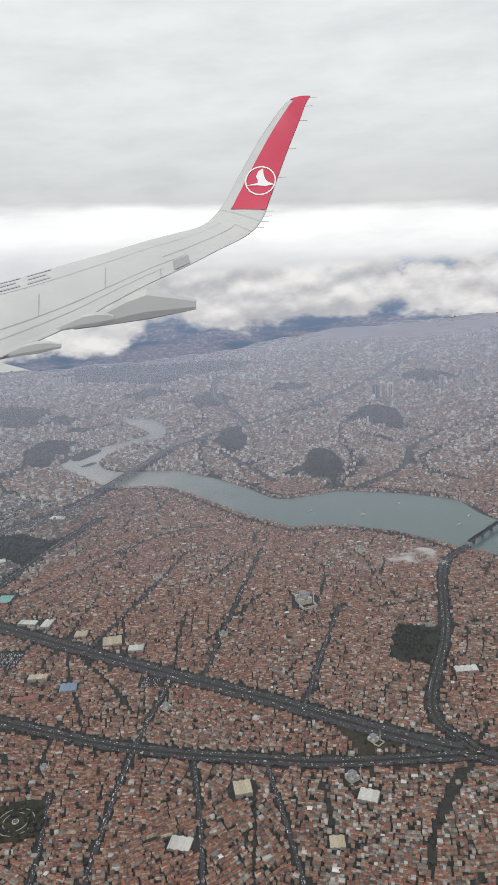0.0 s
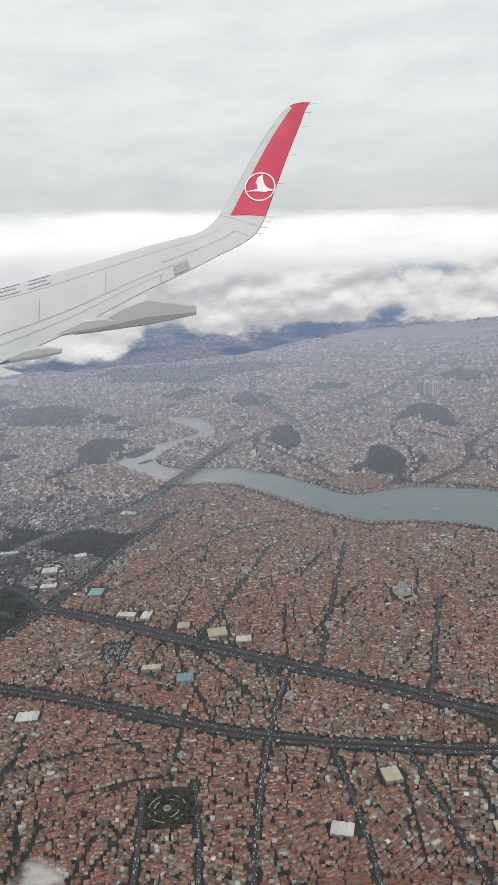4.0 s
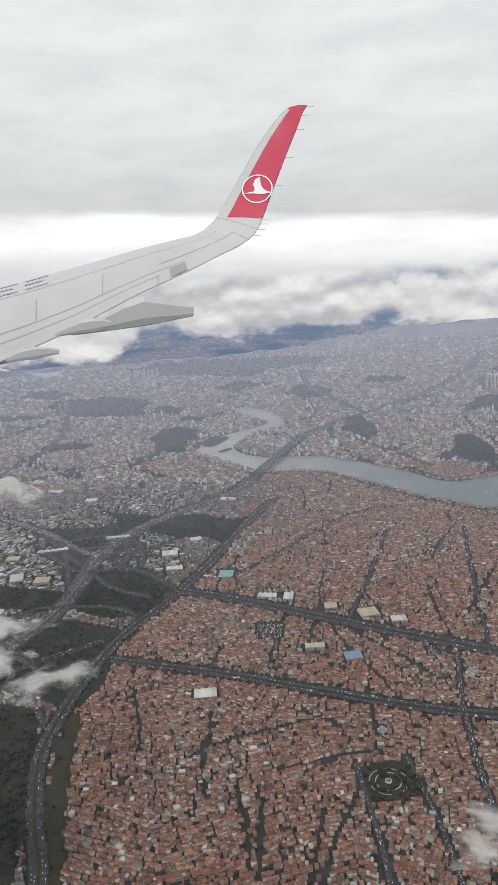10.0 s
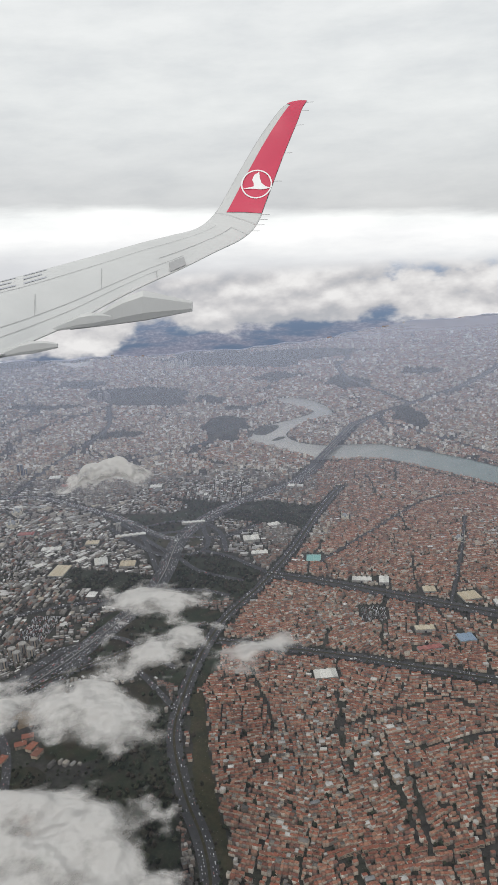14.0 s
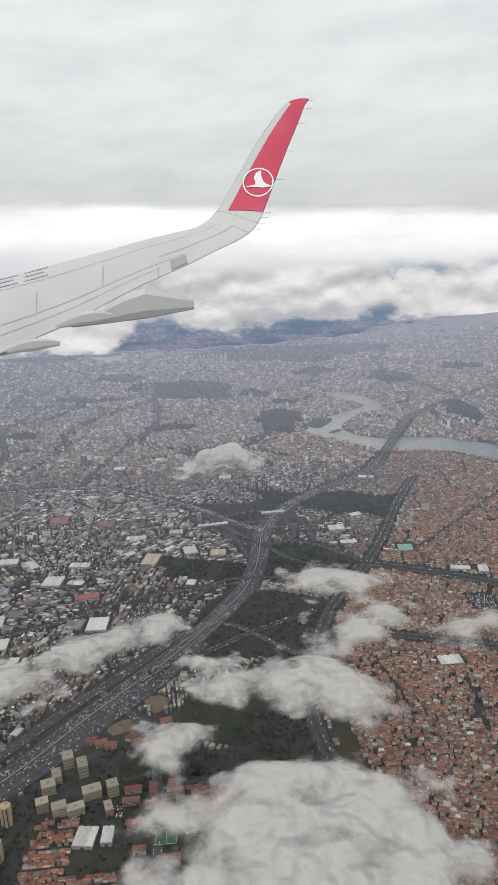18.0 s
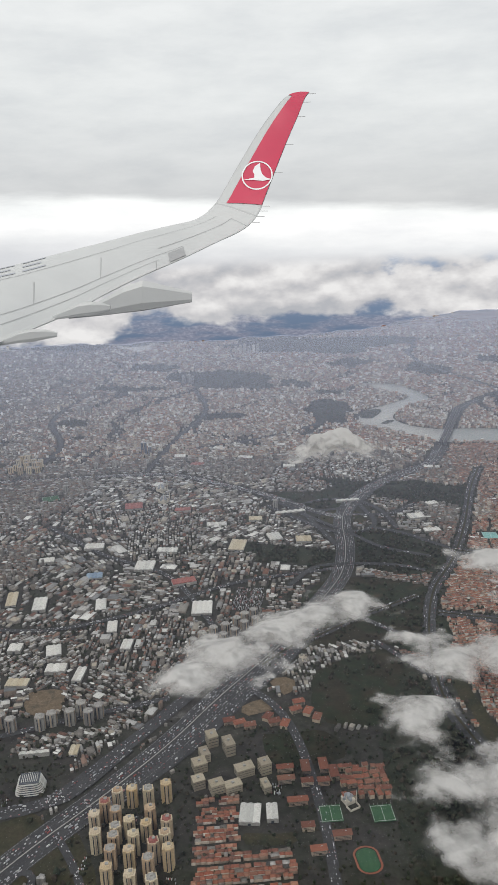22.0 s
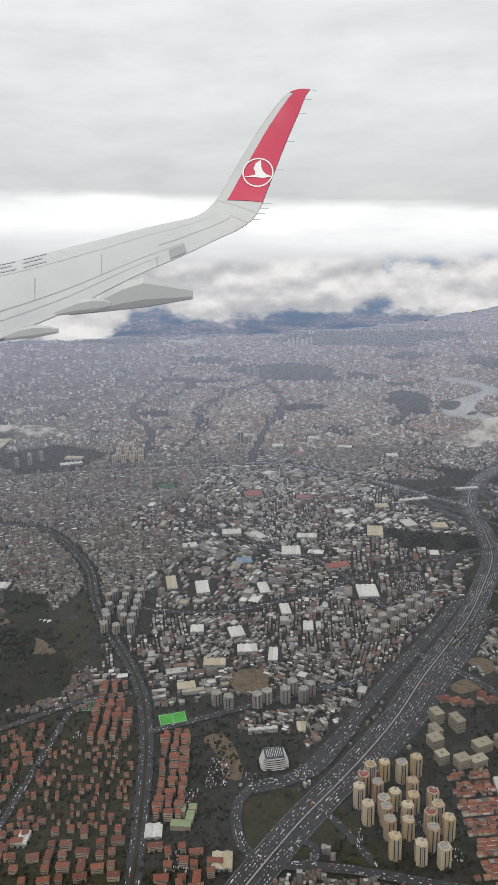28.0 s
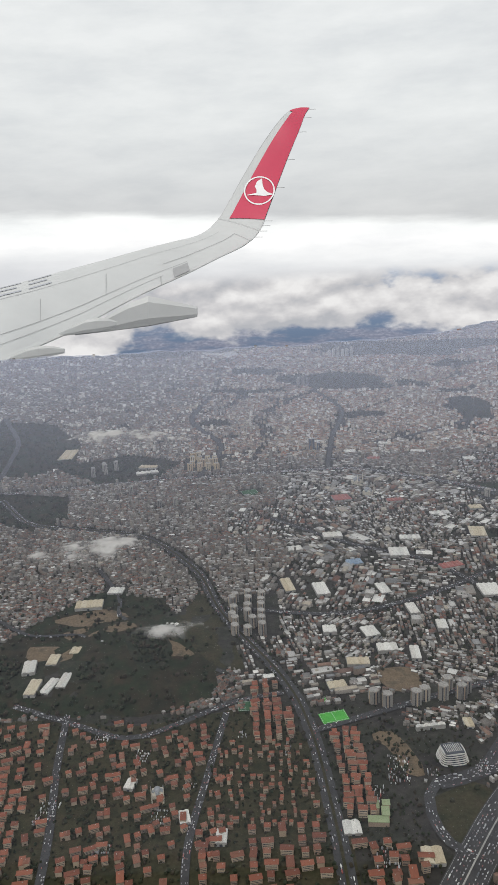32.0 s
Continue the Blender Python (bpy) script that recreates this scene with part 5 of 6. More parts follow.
TOWER_H = 1.5
tower_body = {m.name: mesh_of("tower_body", *prism(cross_plan(0.4, 0.4), 0, TOWER_H), [m]) for m in (CREAM, GREYTOWER, DARKTOWER, WHITE)}
tower_band = from_bm("window_strip", box_bm(0.035, 0.02, TOWER_H * 0.9), GLAZING)
tower_rib = from_bm("balcony_stack", box_bm(0.05, 0.05, TOWER_H * 0.97, bevel=0.008), PLASTER)
tower_tops = {m.name: mesh_of("roof_crown", *prism(cross_plan(0.32, 0.32), 0, 0.09, 0.25), [m]) for m in (CREAM, REDROOF, BLUEROOF, CONCRETE, DARKTOWER, WHITE)}
tower_plant = from_bm("plant_room", box_bm(0.12, 0.1, 0.07, bevel=0.01), CONCRETE)


def tower(x, y, body=CREAM, top=CREAM, scale=(1, 1, 1), turn=0.0, label="", group="", ribs=True, bands=9):
    root = thing("tower_block", x, y, float(relief(np.array(x), np.array(y))), turn, label, "tower block", group, scale=scale)
    part("body", tower_body[body.name], root)
    for r in range(4 if bands > 6 else 2):
        for off in (-0.07, 0.07) if r % 2 == 0 else (0.0,):
            part("window_strip", tower_band, root, pose(0, 0, 0, 0, 0, 90 * r) @ pose(off, -0.198, 0.06))
    if ribs:
        for r in range(4):
            part("balcony_stack", tower_rib, root, pose(0, 0, 0, 0, 0, 90 * r) @ pose(0.0, -0.2, 0))
    part("roof_crown", tower_tops[top.name], root, pose(0, 0, TOWER_H))
    part("plant_room", tower_plant, root, pose(0.03, 0.02, TOWER_H + 0.08))
    return root


ESTATE = [(-45.0, 26.1), (-44.4, 26.15), (-43.7, 26.0), (-43.0, 26.35), (-45.4, 25.4), (-45.7, 24.7), (-44.9, 25.0), (-44.3, 24.5), (-43.5, 24.9), (-44.8, 24.2), (-43.6, 24.3), (-42.8, 24.4), (-45.5, 23.8),
          (-44.8, 23.7), (-44.0, 23.6), (-42.8, 23.65), (-44.8, 23.0), (-44.1, 23.0), (-43.2, 23.2), (-42.6, 22.85), (-43.3, 22.4), (-44.8, 22.1), (-43.9, 21.8), (-43.1, 21.6)]
for k, (x, y) in enumerate(ESTATE):
    top = (CREAM, CREAM, CONCRETE, CREAM, REDROOF, CREAM, CONCRETE)[k % 7]
    what = {"cream_render": "cream", "red_sheet": "red", "concrete": "grey"}[top.name]
    tower(x, y + 0.12, CREAM, top, (1.06, 1.06, rng.uniform(0.55, 0.7)), 8 + rng.normal(0, 6), f"tall cream tower block with a {what} roof crown", "estate towers")
slab_body, slab_band = from_bm("body", box_bm(1, 1, 1, bevel=0.015), SANDWALL), from_bm("window_band", box_bm(0.9, 1.015, 0.035), GLAZING)
slab_side, slab_top = from_bm("window_band", box_bm(1.015, 0.8, 0.035), GLAZING), from_bm("roof_slab", box_bm(1.05, 1.05, 0.03, bevel=0.01), SANDWALL)


def slab_block(x, y, w, d, h, turn):
    """A broad block of flats with a band of windows on every storey."""
    root = thing("slab_block", x, y, 0, turn, "broad sand-coloured block of flats", "block of flats", "flats near the motorway")
    body = part("body", slab_body, root, Matrix.Diagonal((w, d, h, 1)))
    for k in range(6):
        part("window_band", slab_band if k % 2 else slab_side, body, pose(0, 0, 0.1 + 0.14 * k))
    part("roof_slab", slab_top, root, Matrix.Translation((0, 0, h)) @ Matrix.Diagonal((w, d, 1, 1)))
    part("plant_room", tower_plant, root, pose(0.0, 0.0, h + 0.03))


# slab-sided flats near the motorway
for x, y, sx, sy, sz in [(-41.2, 30.0, 1.2, 1.5, 0.5), (-41.5, 29.0, 1.0, 1.6, 0.36), (-40.4, 29.4, 1.1, 1.8, 0.55), (-41.7, 28.3, 1.5, 1.4, 0.4), (-41.7, 27.2, 1.3, 1.1, 0.42), (-40.9, 26.9, 1.5, 1.2, 0.42), (-40.2, 26.9, 1.8, 1.1, 0.34), (-39.7, 27.9, 2.0, 1.3, 0.36), (-38.8, 28.0, 1.2, 1.3, 0.5), (-38.8, 26.9, 0.8, 1.5, 0.3)]:
    slab_block(x, y, 0.4 * sx, 0.4 * sy, TOWER_H * 0.72 * sz, 20)
for x, y, sz in [(-48.2, 31.9, 0.85), (-47.8, 32.6, 0.8), (-47.3, 31.9, 0.8), (-46.9, 32.4, 0.75), (-51.6, 31.9, 0.75), (-51.0, 31.5, 0.8), (-49.6, 31.6, 0.8), (-49.1, 31.9, 0.75)]:
    tower(x, y, GREYTOWER, CONCRETE, (1.15, 1.15, sz * 0.62), rng.normal(5, 8), "grey concrete office tower", "office towers")
for k in range(18):
    x, y = -58.4 + (k % 3) * 0.85 + rng.normal(0, 0.1), 39.2 + (k // 3) * 0.85 + rng.normal(0, 0.1)
    tower(x, y, GREYTOWER, CONCRETE, (1.0, 1.3, rng.uniform(0.4, 0.52)), 15, "weathered grey block of flats beside the avenue", "grey flats", bands=6)
for k in range(14):
    x, y = -42.6 + (k % 7) * 0.62 + rng.normal(0, 0.05), 37.4 + (k // 7) * 1.1 + (k % 7) * 0.55 + rng.normal(0, 0.05)
    tower(x, y, GREYTOWER, CONCRETE, (1.1, 1.2, rng.uniform(0.34, 0.44)), 30, "square grey-brown block of flats by the motorway", "motorway flats", bands=6)
for k in range(14):
    tower(-62.9 + (k % 4) * 0.85 + rng.normal(0, 0.12), 73.0 + (k // 4) * 1.25 + rng.normal(0, 0.15), CREAM, CONCRETE, (1.3, 1.2, rng.uniform(0.42, 0.6)), rng.normal(10, 8), "pale block of flats in a close cluster", "pale flats", ribs=False, bands=6)
tower(-50.0, 78.3, DARKTOWER, WHITE, (1.5, 1.2, 0.95), 10, "dark glass office tower with white trim")
tower(-49.3, 77.8, DARKTOWER, WHITE, (0.9, 0.9, 0.7), 10, "low dark glass office block")
tower(19.1, 116.7, DARKTOWER, DARKTOWER, (2.3, 2.0, 1.5), 0, "tall dark office tower on a ridge", "ridge towers")
tower(20.3, 116.5, WHITE, WHITE, (2.2, 2.0, 1.75), 0, "tall white office tower on a ridge", "ridge towers")
tower(21.4, 116.1, WHITE, WHITE, (2.4, 2.0, 1.7), 0, "tall white office tower on a ridge", "ridge towers")
for k in range(6):
    tower(-39.8 + 0.85 * k, 145.4 - 0.12 * k, WHITE, CONCRETE, (1.3, 1.5, 1.15 + 0.12 * (k % 3)), 0, "distant white residential tower", "distant towers", ribs=False, bands=6)
for x, y, s in HIGHRISES:
    tower(x, y, GREYTOWER, CONCRETE, (1.2 * s if s > 1 else 1.0, 1.1 * s if s > 1 else 0.9, 0.85 * s), rng.normal(0, 15), "pale high-rise standing out of the city", "high-rises", ribs=False, bands=6)


# ---- blocks of flats with clay roofs ----
flat_body = from_bm("shell", box_bm(1, 1, 1, bevel=0.02), PLASTER)
flat_band = from_bm("window_band", box_bm(0.86, 1.02, 0.08), GLAZING)
flat_roof = mesh_of("roof", [(-0.56, -0.56, 0), (0.56, -0.56, 0), (0.56, 0.56, 0), (-0.56, 0.56, 0), (-0.56, -0.56, 0.05), (0.56, -0.56, 0.05), (0.56, 0.56, 0.05), (-0.56, 0.56, 0.05), (-0.25, 0, 0.42), (0.25, 0, 0.42)],
                    [(0, 1, 5, 4), (1, 2, 6, 5), (2, 3, 7, 6), (3, 0, 4, 7), (4, 5, 9, 8), (6, 7, 8, 9), (5, 6, 9), (7, 4, 8), (3, 2, 1, 0)], [CLAY])
flat_stack = from_bm("chimney", box_bm(0.09, 0.09, 0.3), CONCRETE)


def flats(x, y, w, d, h, turn, group, label, name):
    root = thing(name, x, y, float(relief(np.array(x), np.array(y))), turn, label, name.replace("_", " "), group)
    body = part("shell", flat_body, root, Matrix.Diagonal((w, d, h, 1)))
    for k in range(3):
        part("window_band", flat_band, body, pose(0, 0, 0.18 + 0.27 * k))
    roof = part("roof", flat_roof, root, Matrix.Translation((0, 0, h)) @ Matrix.Diagonal((w, d, 0.35 * min(w, d), 1)))
    part("chimney", flat_stack, roof, pose(0.2, 0.12, 0.22))
    return root


def estate(x0, x1, y0, y1, gap_x, gap_y, w, d, h, turn, group, label, skip=0.12, loose=0.12, name="apartment_block"):
    for x in np.arange(x0, x1, gap_x):
        for y in np.arange(y0, y1, gap_y):
            if rng.random() > skip:
                px, py = x + rng.normal(0, loose), y + rng.normal(0, loose)
                if use_at(px, py) == 4 and all(use_at(px + a, py + b) == 4 for a in (-w / 2, w / 2) for b in (-w / 2, w / 2)):
                    long = rng.random() < 0.35
                    flats(px, py, 0.88 * w * (1.7 if long else 1) * rng.uniform(0.9, 1.1), 0.88 * d * rng.uniform(0.9, 1.1), 1.12 * h * rng.uniform(0.85, 1.15), turn + rng.normal(0, 6) + (90 if rng.random() < 0.2 else 0), group, label, name)


estate(-57.4, -55.4, 29.4, 33.6, 0.52, 0.38, 0.26, 0.28, 0.34, 4, "avenue flats", "tall cream flats with a clay-tile roof", 0.03, 0.03)
estate(-54.3, -52.6, 24.5, 29.6, 0.46, 0.38, 0.26, 0.28, 0.34, -4, "avenue flats", "tall cream flats with a clay-tile roof", 0.08, 0.04)
estate(-59.4, -55.1, 24.3, 29.2, 0.42, 0.44, 0.15, 0.15, 0.2, 0, "small garden flats", "small clay-roofed house among trees", 0.2, 0.09, "garden_house")
estate(-66.2, -59.0, 22.8, 31.0, 0.58, 0.52, 0.27, 0.25, 0.2, 14, "garden estate", "low red-roofed block of flats on dark lawns", 0.22, 0.14)
estate(-70.2, -66.6, 20.6, 27.4, 0.52, 0.46, 0.3, 0.27, 0.24, 6, "red roofed rows", "close-set row house with a red clay roof", 0.12, 0.05, "row_house")
estate(-66.0, -62.4, 19.8, 23.2, 0.56, 0.5, 0.32, 0.27, 0.24, 8, "red roofed rows", "close-set row house with a red clay roof", 0.1, 0.06, "row_house")
estate(-35.5, -33.5, 26.2, 28.0, 0.36, 0.34, 0.26, 0.25, 0.2, 8, "red roofed rows", "close-set row house with a red clay roof", 0.12, 0.03, "row_house")
for x, y, long in [(-37.9, 28.0, 0.7), (-37.9, 27.3, 0.7), (-37.0, 28.0, 0.35), (-36.2, 28.1, 0.35), (-35.8, 27.6, 0.3), (-37.0, 27.1, 0.5), (-36.3, 27.1, 0.5), (-37.5, 26.0, 0.8), (-37.2, 24.6, 0.5), (-36.9, 23.4, 0.6), (-35.9, 24.1, 0.7)]:
    flats(x, y, max(long, 0.36), 0.3 if long > 0.4 else 0.7, 0.24, 4, "red roofed rows", "close-set row house with a red clay roof", "row_house")
for x, y, turn in [(-40.4, 31.5, 12), (-39.9, 31.3, 20), (-39.4, 31.1, 8), (-38.5, 31.7, 60), (-38.2, 31.3, 15), (-37.7, 31.1, 70), (-37.1, 32.2, 20), (-36.9, 32.8, 15), (-36.5, 32.0, 65), (-36.1, 31.5, 70)]:
    flats(x, y, 0.55, 0.36, 0.2, turn, "red school blocks", "low hall with a bright clay-tile roof", "school_hall")
estate(-73.4, -66.8, 27.6, 31.2, 0.62, 0.56, 0.32, 0.27, 0.22, 12, "red roofed rows", "close-set row house with a red clay roof", 0.25, 0.08, "row_house")
estate(-59.6, -55.0, 18.8, 24.0, 0.62, 0.56, 0.3, 0.28, 0.24, 2, "garden estate", "low red-roofed block of flats on dark lawns", 0.2, 0.08)
estate(-53.9, -51.1, 18.8, 22.8, 0.6, 0.56, 0.34, 0.28, 0.24, 2, "garden estate", "low red-roofed block of flats on dark lawns", 0.3, 0.08)
estate(-62.2, -60.3, 18.8, 22.6, 0.62, 0.56, 0.3, 0.28, 0.24, 6, "garden estate", "low red-roofed block of flats on dark lawns", 0.2, 0.08)


# ---- sheds, halls and other single buildings ----
def shed(x, y, w, d, h, turn, m, label, ribs=4, category="warehouse", name="warehouse"):
    root = thing(name, x, y, 0, turn, label, category)
    part("shell", from_bm("shell", box_bm(w, d, h, bevel=0.01), CONCRETE), root)
    bays = max(2, min(5, round(w / 0.34)))
    bw = w / bays
    rise = 0.16 * bw
    me = mesh_of("roof_bay", [(-bw / 2, -d / 2 - 0.01, 0), (bw / 2, -d / 2 - 0.01, 0), (bw / 2, d / 2 + 0.01, 0), (-bw / 2, d / 2 + 0.01, 0), (0, -d / 2 - 0.01, rise), (0, d / 2 + 0.01, rise)],
                 [(0, 3, 5, 4), (1, 4, 5, 2), (0, 4, 1), (2, 5, 3), (0, 1, 2, 3)], [m])
    for k in range(bays):
        part("roof_bay", me, root, pose(-w / 2 + (k + 0.5) * bw, 0, h + 0.004))
    part("gate", from_bm("gate", box_bm(0.12, 0.012, h * 0.6), GLAZING), root, pose(0, -d / 2 - 0.004, 0))
    return root


for k, (x, y, w, d, tone) in enumerate(SHEDS):
    m, what = {"sand": (SAND, "sand-coloured"), "white": (WHITE, "white"), "red": (REDROOF, "dull red"), "blue": (BLUEROOF, "blue")}[tone]
    shed(x, y, w * 0.86, d * 0.86, 0.12 + 0.05 * (k % 3), rng.normal(0, 9), m, f"long warehouse with a {what} metal roof")


def mall(x, y):
    root = thing("shopping_mall", x, y, 0, 6, "rounded mall ringed by stacked pale balconies", "shopping mall")
    n = 40
    for k in range(6):
        s = 1.0 - 0.045 * k
        ring = [(0.62 * s * np.sign(math.cos(a)) * abs(math.cos(a)) ** 0.5, 0.52 * s * np.sign(math.sin(a)) * abs(math.sin(a)) ** 0.5) for a in np.arange(n) * 2 * math.pi / n]
        part("storey", mesh_of("storey", *prism(ring, 0, 0.055), [GLAZING]), root, pose(0, 0, 0.085 * k))
        ring2 = [(1.03 * a, 1.03 * b) for a, b in ring]
        part("balcony_rim", mesh_of("balcony_rim", *prism(ring2, 0, 0.03), [WHITE]), root, pose(0, 0, 0.085 * k + 0.055))
    part("roof_court", from_bm("roof_court", box_bm(0.84, 0.70, 0.05, bevel=0.01), GLAZING), root, pose(0, 0, 0.51))
    for k in range(9):
        part("roof_fin", from_bm("roof_fin", box_bm(0.018, 0.5, 0.02), WHITE), root, pose(-0.32 + 0.08 * k, 0, 0.56))


mall(-49.0, 27.5)


def pitch(x, y, w, d, turn, m, label):
    root = thing("sports_pitch", x, y, 0.06, turn, label, "sports pitch")
    part("surface", from_bm("surface", box_bm(w, d, 0.02), m), root)
    for s in (-1, 1):
        part("touch_line", from_bm("touch_line", box_bm(w * 0.94, 0.012, 0.004), MARKING), root, pose(0, s * d * 0.45, 0.02))
        part("goal_line", from_bm("goal_line", box_bm(0.012, d * 0.9, 0.004), MARKING), root, pose(s * w * 0.47, 0, 0.02))
    part("halfway_line", from_bm("halfway_line", box_bm(0.012, d * 0.88, 0.004), MARKING), root, pose(0, 0, 0.02))
    for k in range(6):
        part("fence_post", from_bm("fence_post", box_bm(0.012, 0.012, 0.12), CONCRETE), root, pose(-w / 2 + k * w / 5, d / 2 + 0.03, -0.03))


def running_track(x, y):
    root = thing("running_track", x, y, 0.05, 8, "oval red running track round a dull green field", "running track")
    n = 40
    ring = lambda r, z: [((0.42 + r) * math.cos(a), (0.34 + r) * math.sin(a) + 0.25 * np.sign(math.sin(a)), z) for a in (np.arange(n) + 0.5) * 2 * math.pi / n]
    part("lane", mesh_of("lane", ring(0.0, 0.03) + ring(0.08, 0.03), [(k, (k + 1) % n, n + (k + 1) % n, n + k) for k in range(n)], [CLAY]), root, None, "red track lane")
    part("infield", mesh_of("infield", *prism([p[:2] for p in ring(-0.03, 0)], 0, 0.02), [DULLTURF]), root)


pitch(-53.7, 30.8, 1.3, 0.8, 12, TURF, "bright green artificial sports pitch beside the avenue")
pitch(-53.9, 32.2, 0.36, 0.3, 30, TURF, "small bright green ball court")
pitch(-51.9, 33.7, 0.34, 0.28, 30, TURF, "small bright green ball court")
pitch(-20.5, 52.9, 1.1, 1.2, -6, TEAL, "turquoise sports court among the houses")
pitch(-36.2, 25.3, 0.9, 0.9, 3, DULLTURF, "fenced dull green football pitch")
pitch(-34.1, 25.2, 0.9, 0.9, 3, DULLTURF, "fenced dull green football pitch")
running_track(-35.1, 22.9)
pitch(-57.9, 32.0, 0.7, 0.8, 0, DULLTURF, "dark green sports field beside flats")
pitch(-57.0, 64.9, 1.5, 1.4, 20, DULLTURF, "green football ground among packed houses")
pitch(-9.4, 60.2, 0.9, 0.5, 10, DULLTURF, "small green field in the old town")


def school(x, y):
    root = thing("school", x, y, 0, -6, "stepped school with flat pale green roofs", "school")
    for dx, dy, w, d, h in ((-0.1, -0.4, 0.8, 0.34, 0.22), (0.2, 0.0, 0.3, 0.5, 0.26), (-0.2, 0.3, 0.34, 0.44, 0.3), (0.25, 0.42, 0.3, 0.3, 0.3)):
        wing = part("wing", from_bm("wing", box_bm(w, d, h, bevel=0.01), PLASTER), root, pose(dx, dy, 0))
        part("flat_roof", from_bm("flat_roof", box_bm(w + 0.02, d + 0.02, 0.02), PALEGREEN), wing, pose(0, 0, h))


school(-52.7, 24.4)


def mosque(x, y, s, turn, label):
    root = thing("mosque", x, y, 0, turn, label, "mosque", scale=(s, s, s))
    part("hall", from_bm("hall", box_bm(0.9, 0.9, 0.42, bevel=0.02), STONE), root)
    part("drum", mesh_of("drum", *prism([(0.33 * math.cos(a), 0.33 * math.sin(a)) for a in np.arange(16) * math.pi / 8], 0, 0.12), [STONE]), root, pose(0, 0, 0.42))
    bm = bmesh.new()
    bmesh.ops.create_uvsphere(bm, u_segments=20, v_segments=10, radius=0.32)
    part("dome", from_bm("dome", bm, LEAD, smooth=True), root, pose(0, 0, 0.53))
    for k in range(4):
        bm = bmesh.new()
        bmesh.ops.create_uvsphere(bm, u_segments=14, v_segments=8, radius=0.19)
        part("half_dome", from_bm("half_dome", bm, LEAD, smooth=True), root, pose(0, 0, 0, 0, 0, 90 * k) @ pose(0.3, 0, 0.43))
    for sx in (-1, 1):
        bm = bmesh.new()
        bmesh.ops.create_cone(bm, segments=10, radius1=0.045, radius2=0.035, depth=1.2, cap_ends=True)
        tower_ = part("minaret", from_bm("minaret", bm, STONE), root, pose(sx * 0.5, -0.52, 0.6))
        bm = bmesh.new()
        bmesh.ops.create_cone(bm, segments=10, radius1=0.05, radius2=0.0, depth=0.25, cap_ends=True)
        part("spire", from_bm("spire", bm, LEAD), tower_, pose(0, 0, 0.72))
    for sx, sy, w, d in ((0, -1.1, 1.0, 0.06), (-0.48, -0.82, 0.06, 0.6), (0.48, -0.82, 0.06, 0.6)):
        part("court_arcade", from_bm("court_arcade", box_bm(w, d, 0.2, bevel=0.01), STONE), root, pose(sx, sy, 0))


mosque(2.6, 49.7, 1.1, 20, "great stone mosque with lead domes and minarets")
for x, y, s in MOSQUES:
    mosque(x, y, s, rng.uniform(0, 60), "small mosque with a grey dome and minarets")


def park_paths():
    root = thing("park_fountain", -12.6, 29.3, 0.06, 0, "round park fountain ringed by pale paths", "fountain")
    for r0, r1, z in ((0.62, 0.56, 0.02), (0.9, 0.85, 0.02)):
        n = 40
        vs = [(r * math.cos(a), r * math.sin(a), z) for r in (r0, r1) for a in np.arange(n) * 2 * math.pi / n]
        part("path_ring", mesh_of("path_ring", vs, [(k, (k + 1) % n, n + (k + 1) % n, n + k) for k in range(n) if k % 10 > 1], [CONCRETE]), root)
    part("basin", mesh_of("basin", *prism([(0.16 * math.cos(a), 0.16 * math.sin(a)) for a in np.arange(20) * math.pi / 10], 0, 0.06), [STONE]), root)
    part("pool", mesh_of("pool", *prism([(0.13 * math.cos(a), 0.13 * math.sin(a)) for a in np.arange(20) * math.pi / 10], 0.06, 0.064), [WATER]), root)


park_paths()


def boats():
    for x, y, turn in [(17.6, 62.6, 40), (9.5, 66.4, 10), (13.4, 68.8, 100), (4.6, 68.2, 30), (19.0, 64.5, 60)]:
        root = thing("ferry", x, y, 0.02, turn, "small white ferry on the inlet", "ferry", "ferries")
        part("hull", mesh_of("hull", *prism([(-0.3, -0.05), (0.22, -0.05), (0.34, 0), (0.22, 0.05), (-0.3, 0.05)], 0, 0.06), [WHITE]), root)
        part("cabin", from_bm("cabin", box_bm(0.34, 0.07, 0.05, bevel=0.006), WHITE), root, pose(-0.05, 0, 0.06))
        part("funnel", from_bm("funnel", box_bm(0.04, 0.03, 0.05, bevel=0.004), REDROOF), root, pose(-0.1, 0, 0.11))


boats()


# ---- haze sheets and cloud ----
# flat sheet added to imitate haze in the air before the far districts
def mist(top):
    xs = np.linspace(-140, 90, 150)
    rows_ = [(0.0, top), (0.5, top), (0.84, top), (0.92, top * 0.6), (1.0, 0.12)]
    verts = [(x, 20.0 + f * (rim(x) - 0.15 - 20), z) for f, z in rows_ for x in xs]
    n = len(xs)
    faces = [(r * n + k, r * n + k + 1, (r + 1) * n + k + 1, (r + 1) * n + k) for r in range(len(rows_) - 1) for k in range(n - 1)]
    tagged(new("mist", mesh_of("mist", verts, faces, [HAZE], smooth=True)), "thin blue-grey sheet that imitates haze over the distant city", "mist", kind="structure")


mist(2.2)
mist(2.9)


